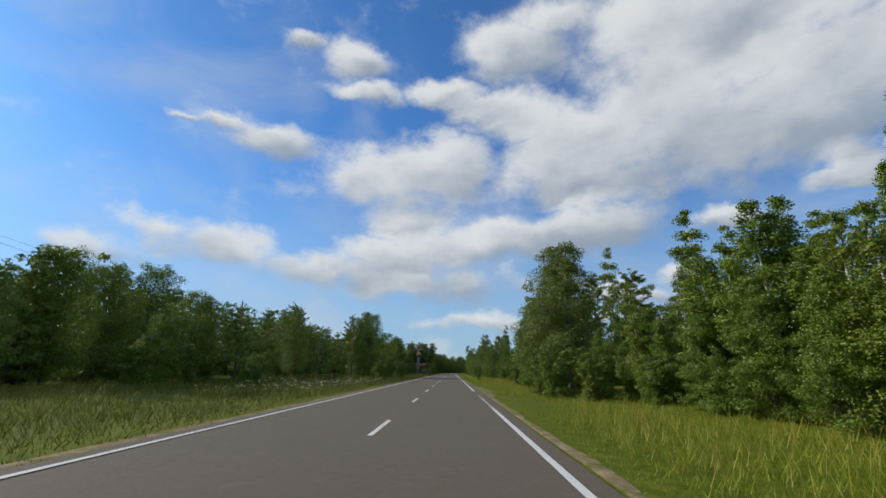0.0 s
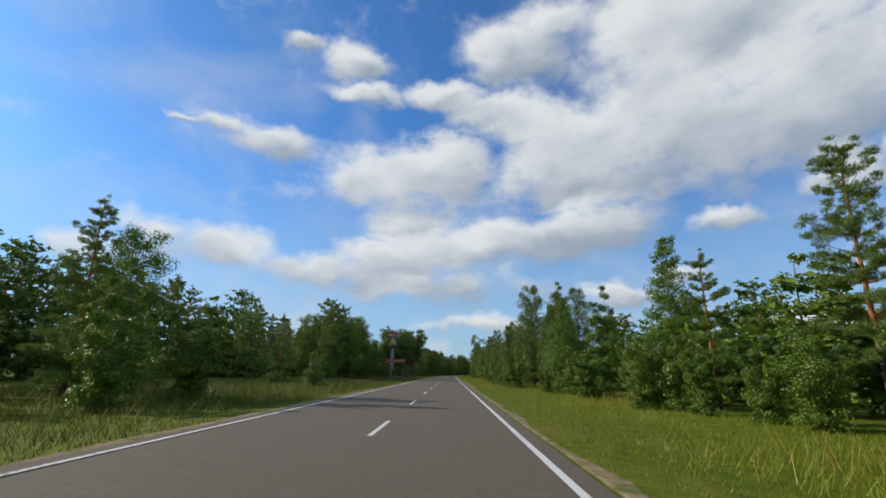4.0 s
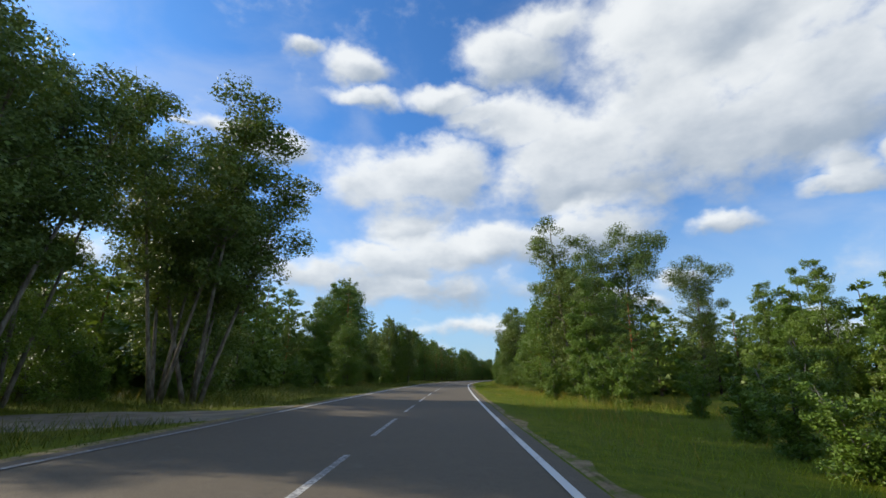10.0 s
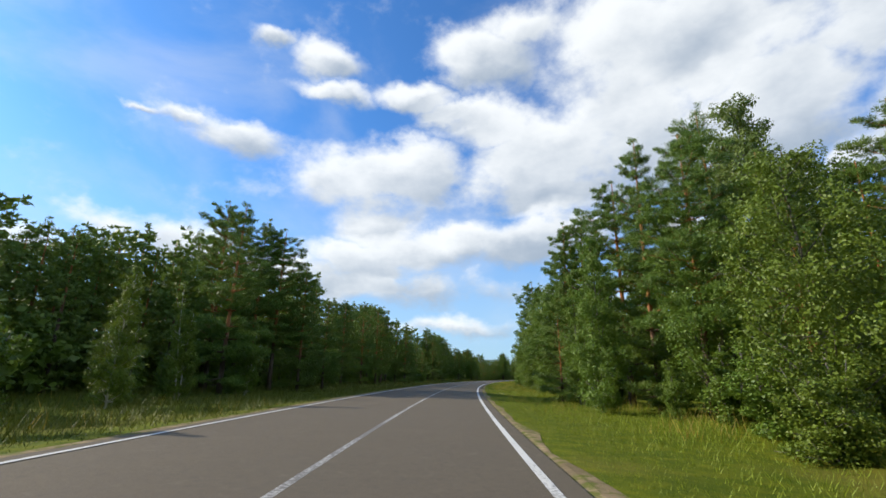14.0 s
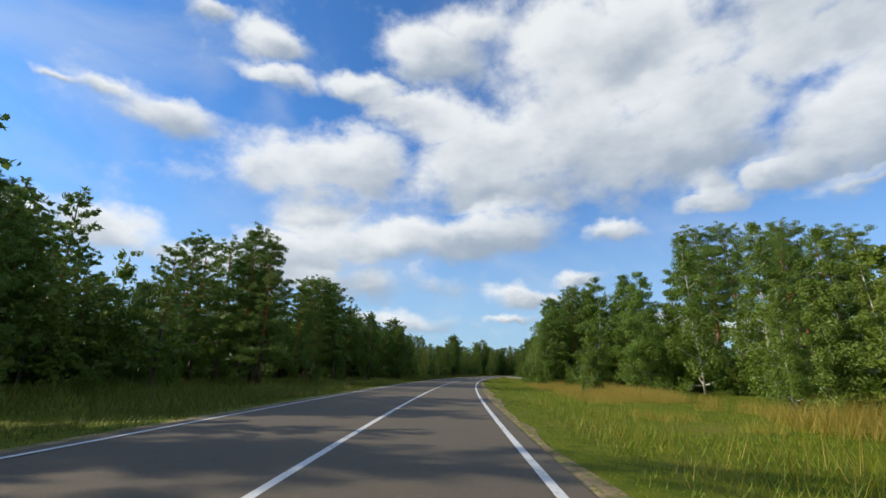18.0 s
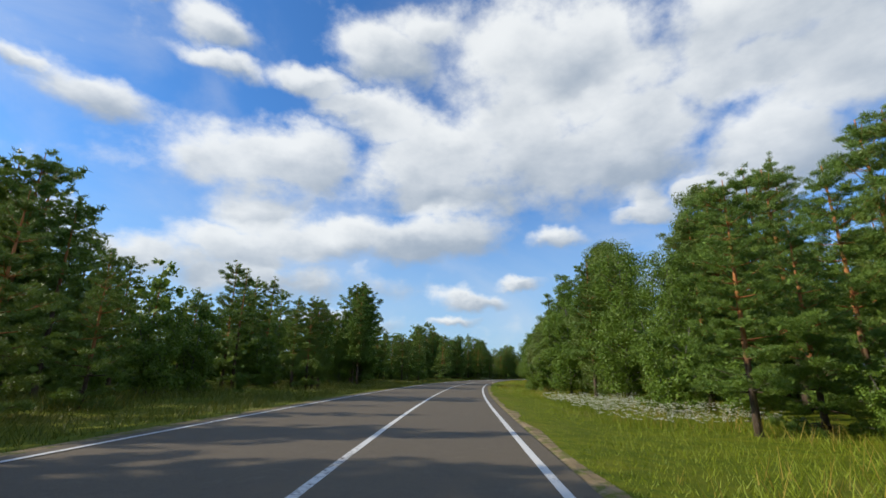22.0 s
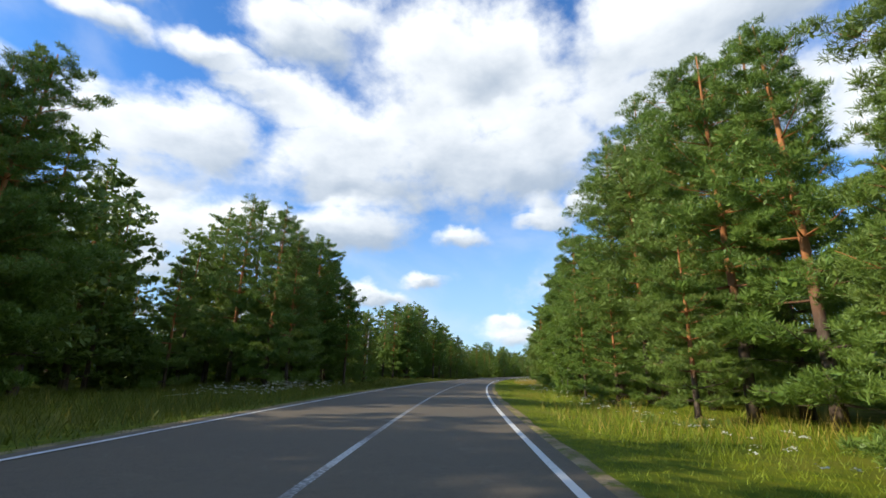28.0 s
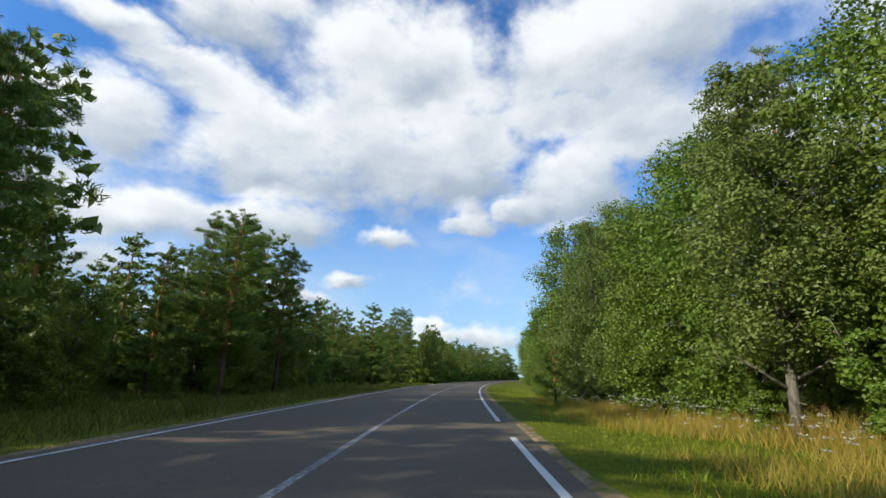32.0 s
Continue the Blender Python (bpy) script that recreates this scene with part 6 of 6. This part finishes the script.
blades("verge_grass", GRASS, 620000, -10, 800, 0.46, 11.0, 0.035, 0.27, 1, "green verge grass along the asphalt edge", 0.007, 0.7, True, 1.6)
# Left meadow: tree shade is put into the blades' darker colour.
blades("meadow_grass", SHADED_MEADOW, 560000, -10, 810, 0.55, 20.0, 0.06, 0.46, -1, "rough meadow grass and weeds, olive green darkened for shade", 0.011, 0.6, True, 1.2)
blades("dry_grass", HAY, 60000, -10, 800, 1.6, 11.0, 0.25, 0.60, 1, "straw-coloured dry grass stems in the verge", 0.008, 0.4, True, 1.0, 0.10)
blades("dry_grass", HAY, 26000, -10, 810, 1.6, 18.0, 0.25, 0.60, -1, "straw-coloured dry grass stems in the meadow", 0.008, 0.4, True, 1.0, 0.12)
blades("dry_grass", HAY, 40000, 424, 474, 6.0, 14.0, 0.3, 0.7, 1, "tall golden dry grass in the verge", 0.008, 0.5, True, 1.0, -0.15)
blades("dry_grass", HAY, 46000, 715, 778, 3.0, 9.0, 0.25, 0.6, 1, "tall golden dry grass in the verge", 0.008, 0.5, True, 1.0, -0.12)


def umbels(s0, s1, d0, d1, count, tall, label):
    """White flower heads on thin stems."""
    s, d = s0 + (s1 - s0) * grass_rng.random(count), d0 + (d1 - d0) * grass_rng.random(count)
    x, y = spots(s, d)
    z = np.array([lie(a, b) for a, b in zip(s, d)])
    high = tall * (0.6 + 0.6 * grass_rng.random(count))
    centres = np.stack([x, y, z + high], 1)
    spread = np.repeat(centres, 9, 0) + grass_rng.normal(size=(count * 9, 3)) * np.array([0.045, 0.045, 0.012])
    facing = unit(grass_rng, count * 9) * 0.5 + np.array([0, 0, 1.0])
    heads = kites(grass_rng, spread, facing / np.linalg.norm(facing, axis=1)[:, None], unit(grass_rng, count * 9), np.full(count * 9, 0.052), 0.8)
    stems = np.stack([np.stack([x - 0.006, y, z], 1), np.stack([x + 0.006, y, z], 1), centres, centres], 1)
    me = quads("umbel_flowers", np.concatenate([heads, stems]), PETAL)
    me.materials.append(GRASS)
    me.polygons.foreach_set("material_index", np.repeat([0, 1], [len(heads), len(stems)]).astype(np.int32))
    tagged(new("umbel_flowers", me), label, "wild flowers", "", "stuff")


umbels(24, 52, -13.5, -7.5, 260, 0.6, "white wild flowers in the meadow grass")
umbels(522, 537, 4.8, 10.5, 1100, 0.5, "patch of white wild flowers in the verge")
umbels(668, 682, -13.0, -9.0, 220, 0.7, "white wild flowers in the meadow grass")
umbels(742, 772, 5.0, 9.0, 320, 0.8, "white wild flowers in the tall verge grass")
umbels(716, 745, 4.4, 8.5, 260, 0.55, "white wild flowers in the golden verge grass")
umbels(650, 700, 4.5, 7.0, 120, 0.5, "white wild flowers in the verge")


# ---- the monument and what stands round it ----
def lathe(profile, sides):
    bm = bmesh.new()
    rings = []
    for r, z in profile:
        rings.append([bm.verts.new((r * math.cos(2 * math.pi * i / sides), r * math.sin(2 * math.pi * i / sides), z)) for i in range(sides)])
    for a, b in zip(rings, rings[1:]):
        for i in range(sides):
            bm.faces.new((a[i], a[(i + 1) % sides], b[(i + 1) % sides], b[i]))
    bm.faces.new(rings[0][::-1])
    bm.faces.new(rings[-1])
    return bm


def rod(bm, a, b, radius, sides=8):
    a, b = Vector(a), Vector(b)
    made = bmesh.ops.create_cone(bm, cap_ends=True, segments=sides, radius1=radius, radius2=radius, depth=(b - a).length)["verts"]
    m = Matrix.Translation((a + b) / 2) @ (b - a).to_track_quat("Z", "Y").to_matrix().to_4x4()
    bmesh.ops.transform(bm, matrix=m, verts=made)
    return bm


def sheet(bm, outline, thick):
    """A flat plate in the xz plane with its thickness along y."""
    front = [bm.verts.new((x, -thick / 2, z)) for x, z in outline]
    back = [bm.verts.new((x, thick / 2, z)) for x, z in outline]
    bm.faces.new(front)
    bm.faces.new(back[::-1])
    for i in range(len(outline)):
        j = (i + 1) % len(outline)
        bm.faces.new((front[j], front[i], back[i], back[j]))
    return bm


def build_monument(s, d):
    """A tapering concrete pillar with a two-coloured ball and an oval hat with red sails."""
    base = lie(s, d)
    ob = thing("monument", spot(s, d, base), -radians(heading(s)) + radians(8), "tall concrete pillar monument with ochre ball and red sails", "monument")
    bm = bmesh.new()
    rings = []
    for z, w in ((-0.2, 0.46), (5.0, 0.42), (9.9, 0.37)):
        rings.append([bm.verts.new((x * w, y * w, z)) for x, y in ((-1, -0.72), (1, -0.72), (1, 0.72), (-1, 0.72))])
    for a, b in zip(rings, rings[1:]):
        for i in range(4):
            bm.faces.new((a[i], a[(i + 1) % 4], b[(i + 1) % 4], b[i]))
    bm.faces.new(rings[0][::-1])
    bm.faces.new(rings[-1])
    bmesh.ops.bevel(bm, geom=list(bm.edges), offset=0.025, segments=1, affect="EDGES")
    part("pillar", bm, CONCRETE, ob, "weathered tapering concrete pillar")
    ball = bmesh.new()
    bmesh.ops.create_uvsphere(ball, u_segments=36, v_segments=22, radius=1.06)
    low = bmesh.new()
    bmesh.ops.create_uvsphere(low, u_segments=36, v_segments=22, radius=1.065)
    cut = Vector((0.62, 0.15, -0.77)).normalized()
    for b, sign in ((ball, 1), (low, -1)):
        geom = list(b.verts) + list(b.edges) + list(b.faces)
        bmesh.ops.bisect_plane(b, geom=geom, plane_co=(0, 0, 0), plane_no=cut * sign, clear_outer=True)
        bmesh.ops.translate(b, verts=list(b.verts), vec=(0, -0.1, 8.05))
    part("ball_upper", ball, YELLOW, ob, "ochre-yellow upper half of the ball", smooth=True)
    part("ball_lower", low, DARK_PAINT, ob, "dark grey lower half of the ball", smooth=True)
    band = bmesh.new()
    turn = cut.to_track_quat("Z", "Y").to_matrix().to_4x4()
    for i in range(44):
        w = 2 * math.pi * i / 44
        box(band, (0.045, 0.10 + 0.05 * ((i * 7) % 3), 0.11 + 0.05 * ((i * 5) % 3)), (0, 0, 0), Matrix.Translation((0, -0.1, 8.05)) @ turn @ Matrix.Rotation(w, 4, "Z") @ Matrix.Translation((1.075, 0, 0.0)))
    part("raised_band", band, GREY_METAL, ob, "band of small raised marks round the ball")
    hat = lathe([(0.75, -0.22), (0.98, -0.18), (1.0, 0.0), (0.96, 0.16), (0.85, 0.20)], 40)
    bmesh.ops.transform(hat, matrix=Matrix.Translation((0.35, 0, 10.15)) @ Matrix.Diagonal((1.45, 0.95, 0.85, 1)), verts=list(hat.verts))
    part("hat", hat, GREY_METAL, ob, "oval grey disc on top of the pillar")
    for k, (x0, x1, top) in enumerate(((-1.35, 0.25, 11.6), (-0.35, 0.72, 11.55), (0.25, 1.15, 11.5))):
        bm = sheet(bmesh.new(), [(x0, 10.33 if k else 10.18), (x1 - 0.1, 10.33), (x1, top)], 0.09)
        bmesh.ops.translate(bm, verts=list(bm.verts), vec=(0, -0.25 + 0.25 * k, 0))
        part("sail", bm, RED_PAINT, ob, "red pointed metal sail")
    bm = bmesh.new()
    rod(bm, (-0.72, 0, 8.85), (-0.72, 0, 9.75), 0.035)
    rod(bm, (-0.72, 0, 9.75), (-0.92, 0, 9.62), 0.03)
    rod(bm, (-0.92, 0, 9.62), (-0.72, 0, 9.45), 0.03)
    part("iron_hook", bm, DARK_PAINT, ob)
    bm = bmesh.new()
    rod(bm, (0.55, 0, 8.95), (0.72, 0, 9.30), 0.05)
    rod(bm, (0.50, 0, 9.15), (0.85, 0, 9.12), 0.04)
    rod(bm, (0.55, 0, 9.55), (0.55, 0, 9.0), 0.05)
    part("iron_hook", bm, DARK_PAINT, ob)
    ob.scale = (1.0, 1.0, 1.055)


build_monument(204.2, -15.1)


def build_shelter(s, d):
    """A small shingled roof on four posts, as over a notice board."""
    ob = thing("shelter", spot(s, d, lie(s, d)), -radians(heading(s)) + radians(-6), "small roofed wooden shelter with orange shingles", "shelter")
    for x in (-1.95, 1.95):
        for y in (-0.55, 0.55):
            part("post", rod(bmesh.new(), (x, y, -0.2), (x, y, 3.62), 0.075), OLD_WOOD, ob)
    for y in (-0.55, 0.55):
        part("beam", box(bmesh.new(), (4.5, 0.12, 0.16), (0, y, 3.62), bevel=0.01), OLD_WOOD, ob)
    for x in (-1.95, 1.95):
        part("tie", box(bmesh.new(), (0.10, 1.5, 0.12), (x, 0, 3.48), bevel=0.01), OLD_WOOD, ob)
    part("cross_rail", box(bmesh.new(), (3.9, 0.06, 0.14), (0, 0.5, 2.9), bevel=0.01), DARK_WOOD, ob)
    slope = radians(33)
    for side in (-1, 1):
        roof = part("roof", box(bmesh.new(), (4.9, 1.15, 0.04), (0, side * 0.48, 3.98), Matrix.Rotation(-side * slope, 4, "X")), DARK_WOOD, ob, "boarded roof slope under shingles")
        for row in range(6):
            u = -0.54 + row * 0.20
            bm = bmesh.new()
            for col in range(22):
                x = -2.32 + col * 0.215 + (0.1 if row % 2 else 0.0)
                local = Matrix.Translation((0, side * 0.48, 3.98)) @ Matrix.Rotation(-side * slope, 4, "X")
                box(bm, (0.205, 0.27, 0.022), (0, 0, 0), local @ Matrix.Translation((x, side * -u, 0.045 + 0.006 * ((col * 3 + row) % 4))) @ Matrix.Rotation(side * 0.06, 4, "X"))
            part("shingle_row", bm, RED_SHINGLE, roof)
    part("ridge_cap", box(bmesh.new(), (4.95, 0.22, 0.06), (0, 0, 4.36), bevel=0.02), RED_SHINGLE, ob)
    ob.scale = (1.0, 1.0, 1.06)


build_shelter(199.7, -13.5)


def build_fence(points):
    ob = thing("fence", spot(points[0][0], points[0][1], lie(*points[0])), 0, "low grey wooden rail fence round the monument", "fence")
    home = ob.matrix_basis.translation
    posts = []
    for s, d in points:
        p = spot(s, d, lie(s, d)) - home
        posts.append(p)
        part("post", rod(bmesh.new(), p + Vector((0, 0, -0.2)), p + Vector((0, 0, 1.08)), 0.065), OLD_WOOD, ob)
    for a, b in zip(posts, posts[1:]):
        for z in (0.42, 0.86):
            part("rail", rod(bmesh.new(), a + Vector((0, 0, z)), b + Vector((0, 0, z + 0.03)), 0.05, 7), OLD_WOOD, ob)


build_fence([(196.8, -18.2), (197.0, -15.6), (197.3, -13.0), (197.6, -10.6), (199.8, -10.2)])


# ---- power line ----
def build_pole(s, d, tall, legs=0, arm=True):
    ob = thing("utility_pole", spot(s, d, lie(s, d)), -radians(heading(s)), "pale bare pole standing in the meadow" if not arm else "grey wooden power pole" + (" braced by two slanting legs" if legs else " with a crossarm"), "utility pole")
    wide = 1.0 if arm else 0.6
    bm = lathe([(0.15 * wide, -0.3), (0.14 * wide, 1.0), (0.10 * wide, tall)], 12)
    part("pole", bm, OLD_WOOD if arm else CONCRETE, ob, smooth=True)
    for k in range(legs):
        a = (-1, 1)[k]
        part("brace", rod(bmesh.new(), (a * 2.5, 0.5, -0.2), (a * 0.14, 0, tall * 0.84), 0.11, 10), OLD_WOOD, ob)
    if arm:
        part("crossarm", box(bmesh.new(), (1.7, 0.10, 0.10), (0, 0.12, tall - 0.9), bevel=0.01), DARK_WOOD, ob)
        for x in (-0.78, 0.78):
            part("insulator", lathe([(0.02, tall - 0.86), (0.05, tall - 0.78), (0.035, tall - 0.70), (0.05, tall - 0.62), (0.02, tall - 0.56)], 10), PORCELAIN, ob).location = (x, 0.12, 0)
    part("insulator", lathe([(0.02, tall), (0.05, tall + 0.08), (0.035, tall + 0.16), (0.05, tall + 0.24), (0.02, tall + 0.30)], 10), PORCELAIN, ob)


build_pole(62.2, -29.6, 10.4)
build_pole(22, -30, 10.2)
build_pole(113, -33.0, 9.0, 2)
build_pole(161.4, -30, 10.4, 2)
build_pole(170.7, -30.5, 9.0)
build_pole(713.0, -16.6, 7.2, 0, False)


def build_wires(points, tall, shift, label):
    runs = []
    for (s0, d0, h0), (s1, d1, h1) in zip(points, points[1:]):
        a, b = spot(s0, d0 + shift, h0), spot(s1, d1 + shift, h1)
        run = [a.lerp(b, u / 8) - Vector((0, 0, 0.9 * 4 * (u / 8) * (1 - u / 8))) for u in range(9)]
        runs.append((run, [0.012] * 9, 4))
    tagged(new("power_wire", tubes("power_wire", runs, CABLE)), label, "power wire")


for shift in (-0.78, 0.78):
    build_wires([(22, -30, 9.6), (62.2, -29.6, 9.7), (113, -33.0, 8.6), (161.4, -30, 9.8), (170.7, -30.5, 8.5)], 9.6, shift, "thin sagging power wire between poles")
